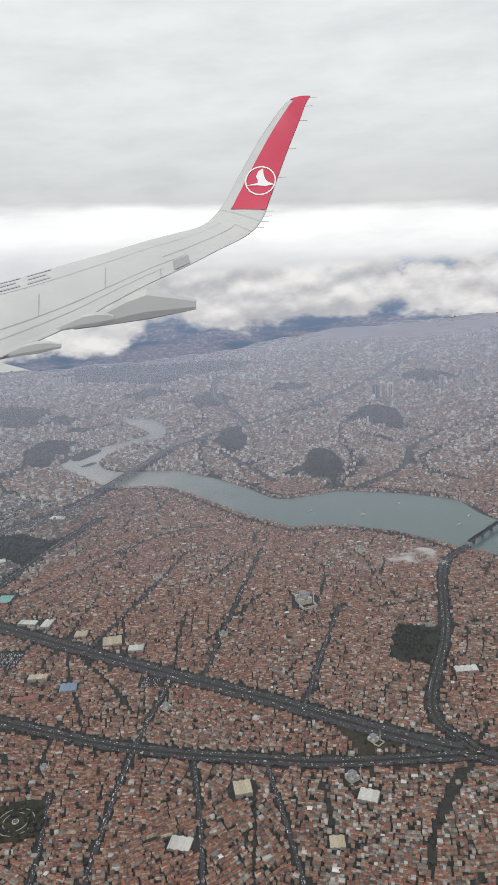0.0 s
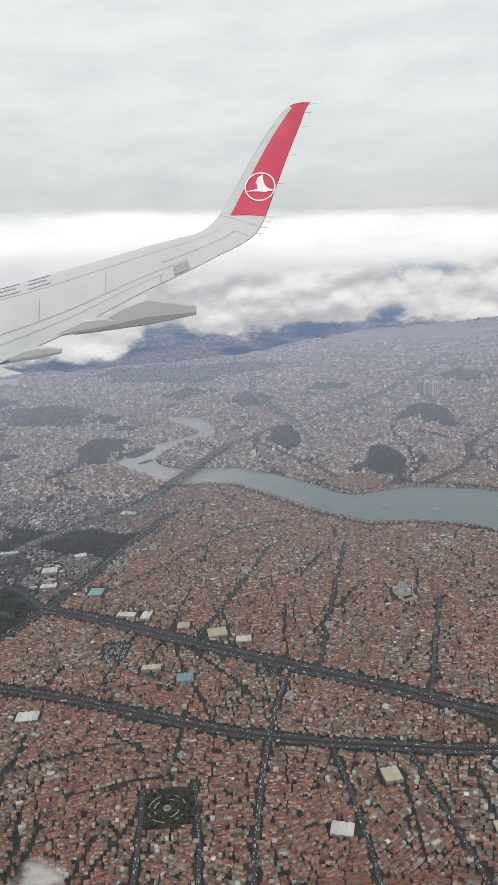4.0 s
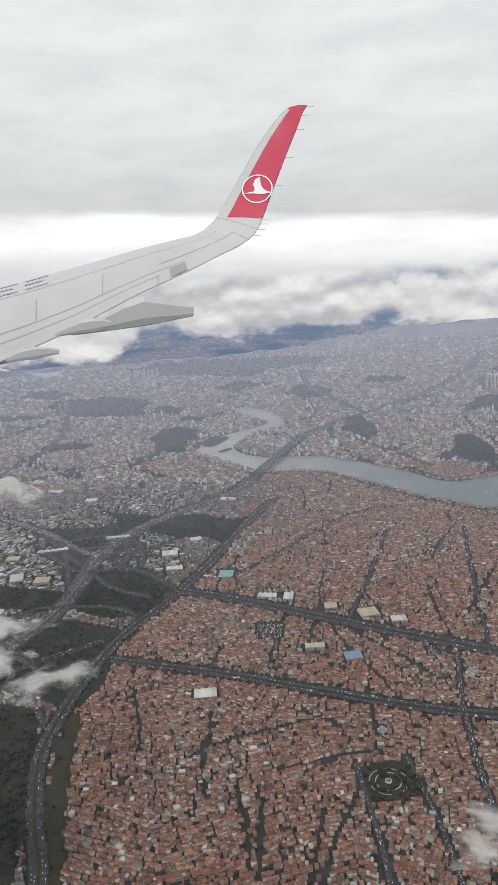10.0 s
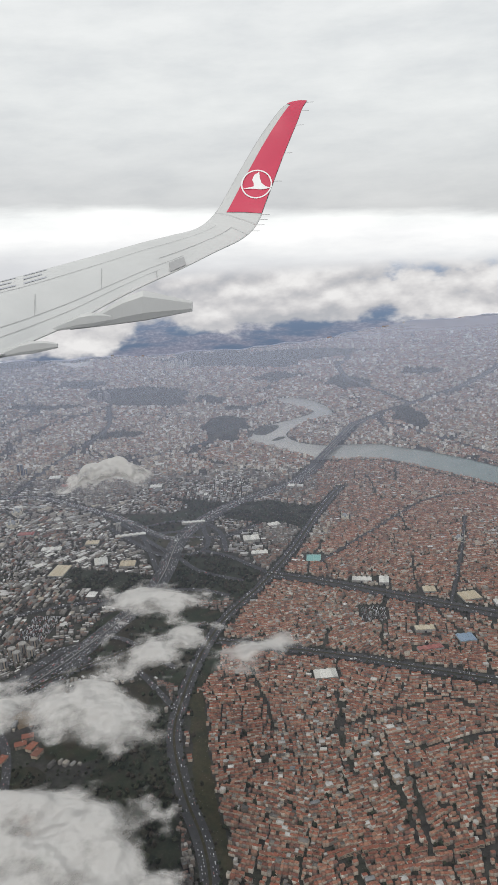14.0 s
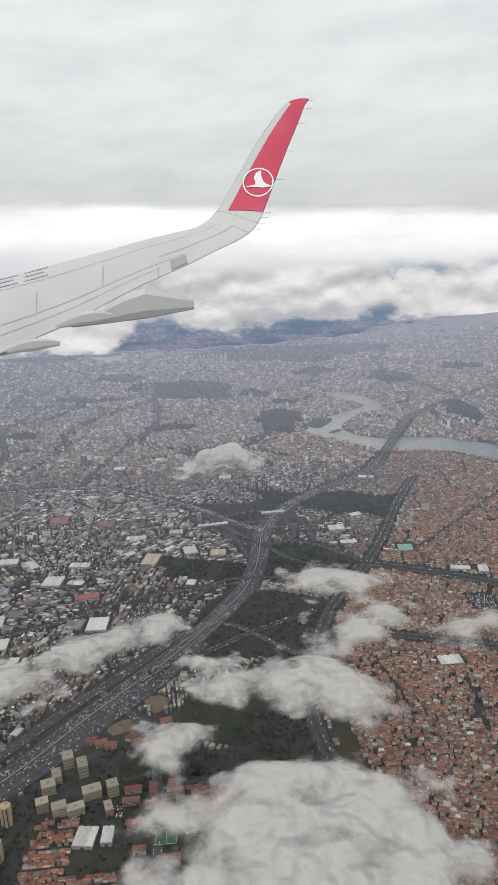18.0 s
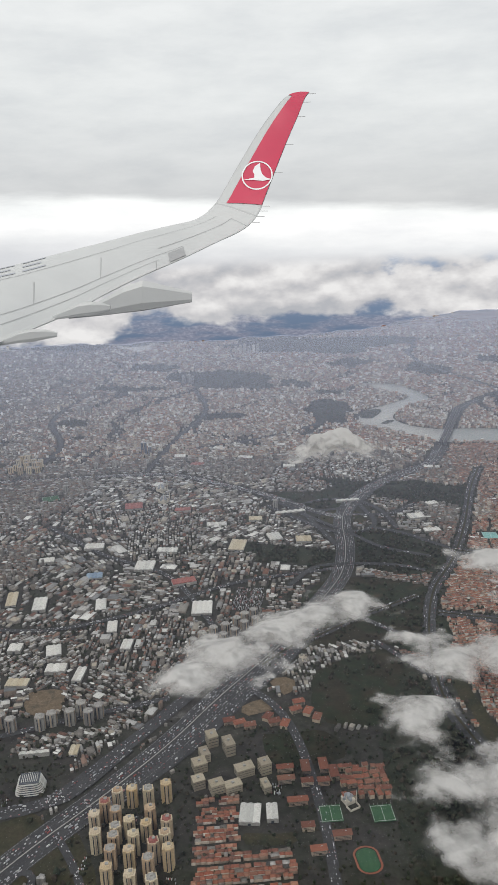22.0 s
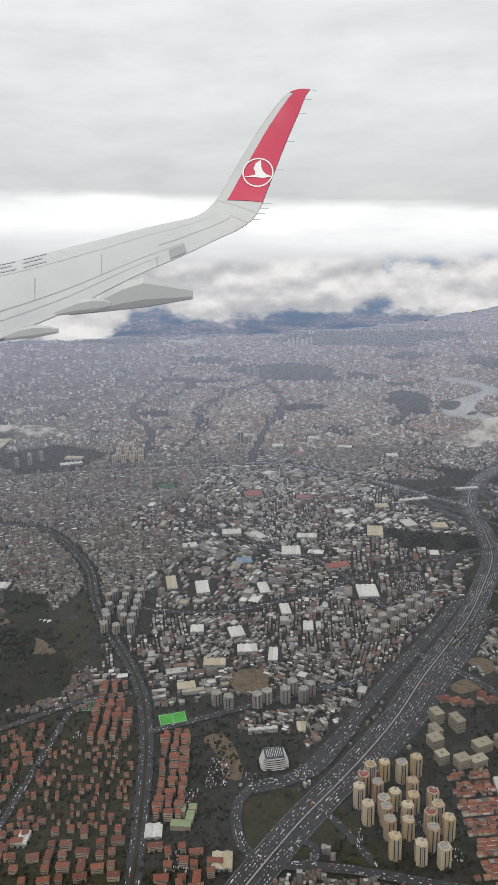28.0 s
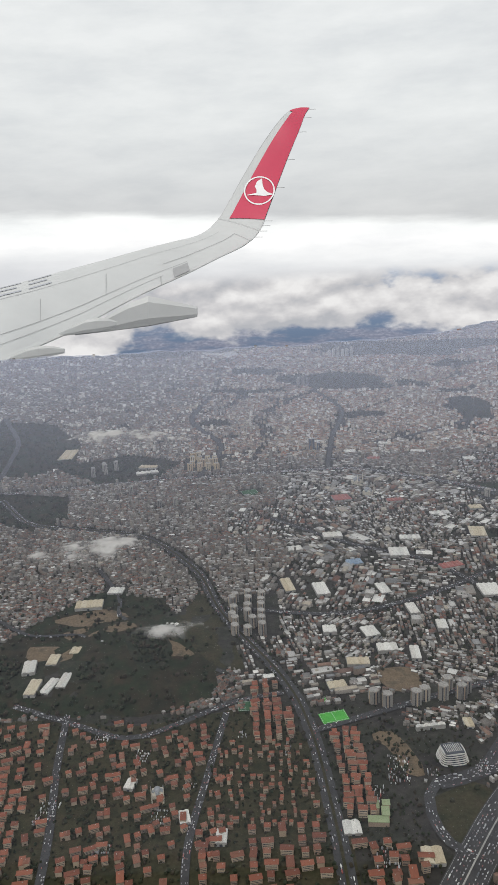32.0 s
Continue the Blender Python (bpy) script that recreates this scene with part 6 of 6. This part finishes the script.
def vapour():
    """Cloud: how dense it lies is given with the mesh; noise frays it."""
    m = bpy.data.materials.new("cloud_vapour")
    m.use_nodes = True
    tree = m.node_tree
    tree.nodes.clear()
    node, link = wire(tree)
    out, geo, given = node("ShaderNodeOutputMaterial"), node("ShaderNodeNewGeometry"), node("ShaderNodeAttribute")
    given.attribute_name = "thickness_here"
    puff = node("ShaderNodeTexNoise", Scale=0.95, Detail=5.5, Roughness=0.52)
    link(geo, "Position", puff, "Vector")
    body = node("ShaderNodeMath")
    body.operation = "MULTIPLY_ADD"
    body.inputs[1].default_value = 5.0
    link(puff, "Fac", body, 0)
    link(given, "Fac", body, 2)
    soft = node("ShaderNodeMapRange")
    soft.interpolation_type = "SMOOTHSTEP"
    soft.inputs["From Min"].default_value, soft.inputs["From Max"].default_value = 2.0, 3.5
    soft.inputs["To Max"].default_value = 0.86
    link(body, 0, soft, "Value")
    clear, lit, under, both, mixed = node("ShaderNodeBsdfTransparent"), node("ShaderNodeBsdfDiffuse"), node("ShaderNodeBsdfTranslucent"), node("ShaderNodeMixShader"), node("ShaderNodeMixShader")
    lit.inputs["Color"].default_value = under.inputs["Color"].default_value = (0.64, 0.63, 0.62, 1)
    both.inputs["Fac"].default_value = 0.3
    lumps = node("ShaderNodeTexNoise", Scale=1.1, Detail=2.5, Roughness=0.45)
    link(geo, "Position", lumps, "Vector")
    swell = node("ShaderNodeBump", Strength=0.8, Distance=1.2)
    link(lumps, "Fac", swell, "Height")
    link(swell, 0, lit, "Normal")
    link(lit, 0, both, 1)
    link(under, 0, both, 2)
    link(soft, 0, mixed, "Fac")
    link(clear, 0, mixed, 1)
    link(both, 0, mixed, 2)
    link(mixed, 0, out, "Surface")
    return m


VAPOUR = vapour()


def cloud(puffs, step=0.1, full=1.14, levels=((1.0, 0.9), (0.25, 1.0))):
    """One heaped cloud of nested sheets. puffs: x, y, z, radius along, radius across, turn. full: how thick it is."""
    p = np.array(puffs, float)
    seed = np.random.default_rng(int(1000 + abs(p[0, 0]) * 10))
    reach = p[:, 3:5].max(1) * 1.35
    xs, ys = np.arange((p[:, 0] - reach).min(), (p[:, 0] + reach).max(), step), np.arange((p[:, 1] - reach).min(), (p[:, 1] + reach).max(), step)
    X, Y = np.meshgrid(xs, ys, indexing="ij")
    # small heads that swell out of the body
    heads = np.zeros(X.shape)
    for x, y, z, a, b, turn in puffs:
        c, s = math.cos(radians(turn)), math.sin(radians(turn))
        for _ in range(int(16 + 9 * a * b)):
            r = min(a, b) * seed.uniform(0.16, 0.46)
            e, g = seed.normal(0, 0.5, 2) * (a, b)
            gap = (X - x - e * c + g * s) ** 2 + (Y - y - e * s - g * c) ** 2
            heads = np.maximum(heads, np.sqrt(np.clip(r * r - gap, 0, None)))
    verts, faces, dens = [], [], []
    for rise, grow in levels:
        total, weight, height, swell = np.zeros(X.shape), np.zeros(X.shape) + 1e-6, np.zeros(X.shape), np.zeros(X.shape)
        for x, y, z, a, b, turn in puffs:
            c, s = math.cos(radians(turn)), math.sin(radians(turn))
            u, v = ((X - x) * c + (Y - y) * s) / (a * grow), ((Y - y) * c - (X - x) * s) / (b * grow)
            g = np.exp(-2.2 * (u * u + v * v))
            total += g
            weight += g + 1e-5
            height += (g + 1e-5) * z
            swell += g * 0.13 * min(a, b)
        best = 1.5 * full * np.minimum(1.0, total) - 0.78 + 0.18 * np.minimum(1, heads)
        Z = height / weight - 0.25 + rise * (swell / np.maximum(1.0, total) + 0.26 * heads * np.minimum(1.0, total))
        near = best > -0.72
        number = -np.ones(X.shape, int)
        number[near] = np.arange(near.sum()) + len(verts)
        verts += list(zip(X[near], Y[near], Z[near]))
        dens += list(best[near])
        q = near[:-1, :-1] & near[1:, :-1] & near[1:, 1:] & near[:-1, 1:]
        faces += np.stack([number[:-1, :-1][q], number[1:, :-1][q], number[1:, 1:][q], number[:-1, 1:][q]], 1).tolist()
    me = mesh_of("cloud", verts, faces, [VAPOUR], smooth=True)
    me.attributes.new("thickness_here", "FLOAT", "POINT").data.foreach_set("value", np.array(dens, np.float32))
    tagged(new("cloud", me), "soft white scrap of low cloud over the city", "cloud", "low clouds", "stuff")


cloud([(-33.1, 44.3, 10.1, 2.76, 1.72, 0), (-34.8, 43.4, 10.0, 2.42, 1.51, 0)], levels=((3.4, 0.9), (1.4, 1.0)))
cloud([(-41.2, 19.8, 10.4, 1.36, 1.42, 20), (-40.0, 21.0, 10.4, 1.65, 1.51, 20), (-38.6, 22.1, 10.4, 1.60, 1.41, 20), (-37.0, 23.1, 10.4, 1.78, 1.42, 20), (-35.5, 24.2, 10.4, 1.46, 1.27, 20)])
cloud([(-29.7, 27.2, 10.5, 1.88, 1.41, 0), (-28.4, 26.5, 10.5, 1.84, 1.29, 0)])
cloud([(-27.6, 24.0, 10.5, 1.32, 1.08, 0), (-28.7, 22.9, 10.5, 1.51, 1.40, 0), (-30.7, 20.8, 10.4, 1.77, 1.59, 0), (-29.7, 19.9, 10.4, 1.82, 1.51, 0), (-31.3, 20.0, 10.3, 1.25, 1.33, 0), (-29.1, 18.9, 10.3, 0.99, 1.05, 0)])
cloud([(-33.1, 20.3, 10.3, 1.63, 1.36, 0), (-34.1, 21.8, 10.3, 0.99, 0.77, 0)], full=0.84)
cloud([(-34.9, 17.8, 10.2, 1.34, 1.40, 0), (-34.2, 18.3, 10.2, 0.88, 0.74, 0)], full=0.85)
cloud([(-32.4, 16.0, 10.2, 1.69, 1.60, 0), (-30.9, 15.9, 10.2, 1.88, 1.59, 0), (-29.4, 15.4, 10.2, 1.65, 1.55, 0), (-32.6, 14.4, 10.0, 1.61, 1.79, 0), (-30.9, 14.3, 10.0, 2.06, 2.00, 0), (-29.2, 14.2, 10.0, 1.69, 1.75, 0), (-31.3, 13.2, 9.8, 2.71, 1.77, 0), (-33.1, 13.4, 9.8, 1.66, 1.59, 0), (-29.1, 13.2, 9.8, 1.64, 1.55, 0)])
cloud([(-27.8, 13.8, 9.9, 0.93, 0.97, 0), (-27.4, 13.3, 9.9, 0.73, 1.04, 0)], full=0.8)
cloud([(-34.6, 14.9, 10.0, 1.18, 2.37, 0), (-34.8, 13.9, 10.0, 0.95, 1.66, 0)], full=0.6, levels=((0.6, 0.95),))
cloud([(-25.3, 21.9, 11.0, 1.43, 1.22, 0), (-24.4, 22.6, 11.0, 0.88, 0.93, 0)], full=0.78, levels=((0.8, 0.95),))
cloud([(-34.2, 20.3, 10.3, 1.41, 1.00, 0), (-34.2, 16.9, 10.3, 0.83, 0.84, 0)], full=0.68, levels=((0.6, 0.95),))
cloud([(6.4, 31.5, 11.6, 1.8, 1.3, 0), (7.4, 32.0, 11.6, 1.2, 0.9, 0)], full=0.70, levels=((0.8, 0.95),))
cloud([(-13.7, 13.7, 11.6, 1.0, 0.8, 0), (-13.2, 14.2, 11.6, 0.7, 0.7, 0)], full=0.63, levels=((0.8, 0.95),))
cloud([(-64.6, 50.0, 9.7, 3.4, 2.3, 0), (-67.5, 50.6, 9.7, 2.6, 2.0, 0)], full=0.78, levels=((0.8, 0.95),))
cloud([(-64.4, 29.3, 10, 2.6, 1.4, 0), (-62.8, 29.8, 10, 1.5, 1.1, 0)], full=0.80, levels=((0.8, 0.95),))
cloud([(-60.2, 22.0, 10, 1.5, 0.8, 0)], full=0.63, levels=((0.8, 0.95),))


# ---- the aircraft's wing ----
# It is placed to fit the camera's view: far out beyond the model and scaled up for this distance, so that it keeps its
# bearing all through the flight.
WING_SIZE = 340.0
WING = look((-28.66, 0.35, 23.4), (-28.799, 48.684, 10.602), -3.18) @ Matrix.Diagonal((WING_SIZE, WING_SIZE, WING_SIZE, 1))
# leading and trailing edge from the root to the tip of the winglet, read off the camera's view at assumed depths, in
# metres across, up and along it
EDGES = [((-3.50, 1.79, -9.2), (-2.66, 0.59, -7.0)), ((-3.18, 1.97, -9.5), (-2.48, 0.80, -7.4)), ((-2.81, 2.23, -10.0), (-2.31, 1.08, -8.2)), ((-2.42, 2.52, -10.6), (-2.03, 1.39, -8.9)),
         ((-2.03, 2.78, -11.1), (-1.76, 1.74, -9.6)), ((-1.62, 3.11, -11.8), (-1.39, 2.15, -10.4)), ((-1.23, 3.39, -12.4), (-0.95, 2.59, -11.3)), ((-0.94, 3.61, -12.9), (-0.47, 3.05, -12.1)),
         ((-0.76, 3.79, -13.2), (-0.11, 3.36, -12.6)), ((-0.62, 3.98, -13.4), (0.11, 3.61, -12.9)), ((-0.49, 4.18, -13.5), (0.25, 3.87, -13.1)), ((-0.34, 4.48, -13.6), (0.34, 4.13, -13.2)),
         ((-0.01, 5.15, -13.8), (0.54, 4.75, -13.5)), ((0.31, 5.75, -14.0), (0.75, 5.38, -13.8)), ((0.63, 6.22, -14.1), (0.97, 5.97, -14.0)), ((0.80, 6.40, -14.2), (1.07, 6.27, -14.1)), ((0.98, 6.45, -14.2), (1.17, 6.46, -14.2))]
STATIONS = 90


def paired(curve_points):
    """Both edges at the same stations: the edges above are given in pairs."""
    k = np.linspace(0, len(EDGES) - 1, STATIONS)
    p = np.array(curve_points)
    base = np.clip(k.astype(int), 0, len(EDGES) - 2)
    q = np.vstack([2 * p[0] - p[1], p, 2 * p[-1] - p[-2]])
    t = (k - base)[:, None]
    a, b, c, d = q[base], q[base + 1], q[base + 2], q[base + 3]
    return 0.5 * (2 * b + (c - a) * t + (2 * a - 5 * b + 4 * c - d) * t**2 + (3 * b - a - 3 * c + d) * t**3)


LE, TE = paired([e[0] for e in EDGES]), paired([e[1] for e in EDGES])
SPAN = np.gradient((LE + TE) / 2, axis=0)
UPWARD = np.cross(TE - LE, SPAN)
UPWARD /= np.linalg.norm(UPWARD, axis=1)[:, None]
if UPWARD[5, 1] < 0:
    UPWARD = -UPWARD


def on_wing(k, c, lift=0.0):
    """A place on the upper skin: station k, chord fraction c from the leading edge, lift metres off the skin."""
    k = np.asarray(k, float)
    i = np.clip(k.astype(int), 0, STATIONS - 2)
    t = (k - i)[..., None]
    le, te, up = (q[i] * (1 - t) + q[i + 1] * t for q in (LE, TE, UPWARD))
    chord = np.linalg.norm(te - le, axis=-1, keepdims=True)
    c = np.asarray(c, float)[..., None]
    return le + (te - le) * c + up * (chord * 0.10 * np.sqrt(np.clip(c, 0, 1)) * (1 - c) + lift)


def skin(name, k0, k1, c0, c1, m, parent, lift=0.0, nk=24, nc=12, label="", under=False, slant=0.0):
    """A piece of the upper skin, or with under a closed piece of the wing. slant: stations by which it starts nearer to the root at its front."""
    us, cs = np.meshgrid(np.linspace(0, 1, nk), np.linspace(c0, c1, nc), indexing="ij")
    ks = k0 - slant * (c1 - cs) / (c1 - c0) * (1 - us) + us * (k1 - k0)
    top = on_wing(ks, cs, lift).reshape(-1, 3)
    faces = [(a * nc + b, (a + 1) * nc + b, (a + 1) * nc + b + 1, a * nc + b + 1) for a in range(nk - 1) for b in range(nc - 1)]
    verts = top.tolist()
    if under:
        i = np.clip(ks, 0, STATIONS - 1.001)
        le_te = on_wing(ks, cs, 0.0)
        drop = 0.9 * np.linalg.norm((TE - LE)[i.astype(int)], axis=-1) * 0.10 * np.sqrt(cs) * (1 - cs) * 1.6 + 0.012
        low = (le_te - UPWARD[i.astype(int)] * drop[..., None]).reshape(-1, 3)
        n = len(verts)
        verts += low.tolist()
        faces += [tuple(n + v for v in f[::-1]) for f in faces]
        edge = [a * nc for a in range(nk)] + [(nk - 1) * nc + b for b in range(1, nc)] + [a * nc + nc - 1 for a in range(nk - 2, -1, -1)] + [b for b in range(nc - 2, 0, -1)]
        faces += [(p, q, n + q, n + p) for p, q in zip(edge, edge[1:] + edge[:1])]
    return part(name, mesh_of(name, verts, faces, [m], smooth=True), parent, None, label)


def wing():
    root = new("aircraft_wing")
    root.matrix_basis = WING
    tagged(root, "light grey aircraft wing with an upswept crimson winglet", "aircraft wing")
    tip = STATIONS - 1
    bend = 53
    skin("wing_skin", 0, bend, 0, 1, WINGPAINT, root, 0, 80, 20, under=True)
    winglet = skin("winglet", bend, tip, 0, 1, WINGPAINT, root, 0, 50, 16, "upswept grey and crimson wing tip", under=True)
    skin("red_panel", 58.5, tip - 0.3, 0.26, 0.995, WINGRED, winglet, 0.012, 40, 14, "crimson painted panel", slant=4.3)
    skin("red_cap", 82.5, tip - 0.2, 0.02, 0.26, WINGRED, winglet, 0.012, 8, 6)
    # the emblem: a white ring round a plain swept shape
    mid = on_wing(64.2, 0.62, 0.02)
    along_span, along_chord = on_wing(66.2, 0.62, 0.02) - mid, on_wing(64.2, 0.72, 0.02) - mid
    face = np.cross(along_span, along_chord)

    def flat(points):
        """Places on the plane of the winglet, upright and level as a viewer sees them."""
        return [tuple(mid + np.array((a, b, -(face[0] * a + face[1] * b) / face[2]))) for a, b in points]
    n = 48
    ring = [(0.9 * r * math.cos(a), r * math.sin(a)) for r in (0.31, 0.283) for a in np.arange(n) * 2 * math.pi / n]
    part("emblem_ring", mesh_of("emblem_ring", flat(ring), [(k, (k + 1) % n, n + (k + 1) % n, n + k) for k in range(n)], [WINGWHITE]), winglet, None, "white ring")
    wing_shape = [(-0.25, -0.09), (-0.05, -0.05), (-0.05, 0.02), (-0.08, 0.09), (-0.04, 0.2), (0.05, 0.26), (0.06, 0.12), (0.09, 0.02), (0.15, -0.05), (0.26, -0.10), (0.10, -0.125), (-0.06, -0.10)]
    part("emblem_shape", mesh_of("emblem_shape", flat(wing_shape), [(0, 1, 11), (1, 10, 11), (1, 2, 8, 10), (8, 9, 10), (2, 7, 8), (2, 3, 6, 7), (3, 4, 6), (4, 5, 6)], [WINGWHITE]), winglet, None, "white swept shape")
    # panel joints, flaps and spoilers
    for k0, k1, c0, c1 in ((2, 46, 0.30, 0.305), (2, 34, 0.74, 0.746), (2, 30, 0.84, 0.845), (30, 48, 0.60, 0.609)):
        skin("panel_joint", k0, k1, c0, c1, WINGDARK, root, 0.006, 30, 2)
    for k0, c0, c1 in ((11.0, 0.46, 0.74), (21.0, 0.40, 0.74), (29.5, 0.84, 1.0), (47.8, 0.60, 1.0)):
        skin("panel_joint", k0, k0 + 0.1, c0, c1, WINGDARK, root, 0.006, 2, 14)
    skin("actuator_cover", 31.5, 34, 0.78, 0.97, WINGDARK, root, 0.01, 6, 6)
    for k0 in (1.0, 5.2, 9.4):
        for c0, c1, w in ((0.07, 0.095, 3.2), (0.15, 0.175, 2.6), (0.23, 0.255, 3.2)):
            skin("marking_bar", k0, k0 + w, c0, c1, WINGMARK, root, 0.006, 8, 2)
    # canoe-shaped fairings under the flaps
    # each: how far out it hangs, then places along it, fitted to the camera's view, with the half height there
    canoes = [(9.4, [(-2.20, 1.39, 0.02), (-1.80, 1.51, 0.09), (-1.52, 1.61, 0.15), (-1.27, 1.675, 0.18), (-1.02, 1.675, 0.132), (-0.66, 1.675, 0.062)]),
              (8.6, [(-2.257, 1.239, 0.013), (-2.094, 1.292, 0.039), (-1.898, 1.35, 0.072), (-1.755, 1.37, 0.078), (-1.637, 1.383, 0.059), (-1.54, 1.39, 0.026)]),
              (7.6, [(-2.571, 0.813, 0.012), (-2.427, 0.859, 0.029), (-2.283, 0.905, 0.052), (-2.15, 0.928, 0.063), (-2.012, 0.945, 0.046), (-1.902, 0.945, 0.023)]),
              (6.1, [(-2.596, 0.518, 0.139), (-2.318, 0.435, 0.213), (-2.041, 0.403, 0.231), (-1.809, 0.389, 0.185), (-1.601, 0.384, 0.12), (-1.411, 0.393, 0.051)])]
    section = [(0.55, 1.0), (0.66, 0.55), (0.42, -0.55), (0.14, -1.0), (-0.14, -1.0), (-0.42, -0.55), (-0.66, 0.55), (-0.55, 1.0)]
    for out, stations in canoes:
        spine = np.array(stations)
        m, n = 8, len(spine)
        verts = [(x, y + abs(s) * up, -out + abs(s) * side) for x, y, s in spine for side, up in section]
        faces = [(i * m + j, i * m + (j + 1) % m, (i + 1) * m + (j + 1) % m, (i + 1) * m + j) for i in range(n - 1) for j in range(m)]
        faces += [tuple(range((n - 1) * m, n * m)), tuple(range(m - 1, -1, -1))]
        part("flap_fairing", mesh_of("flap_fairing", verts, faces, [WINGPAINT]), root, None, "grey canoe-shaped flap fairing")
    # static wicks along the trailing edge
    for k in (50, 53, 55.5, 58, 66, 71.5, 77, 82, 87.5):
        p = on_wing(k, 1.0)
        q = p + np.array((0.14, -0.012, 0.05))
        verts = [tuple(v + np.array(o)) for v in (p, q) for o in ((0, 0.006, 0), (0.004, -0.004, 0), (-0.004, -0.004, 0.004))]
        part("static_wick", mesh_of("static_wick", verts, [(0, 1, 4, 3), (1, 2, 5, 4), (2, 0, 3, 5), (0, 2, 1), (3, 4, 5)], [WINGDARK]), root)


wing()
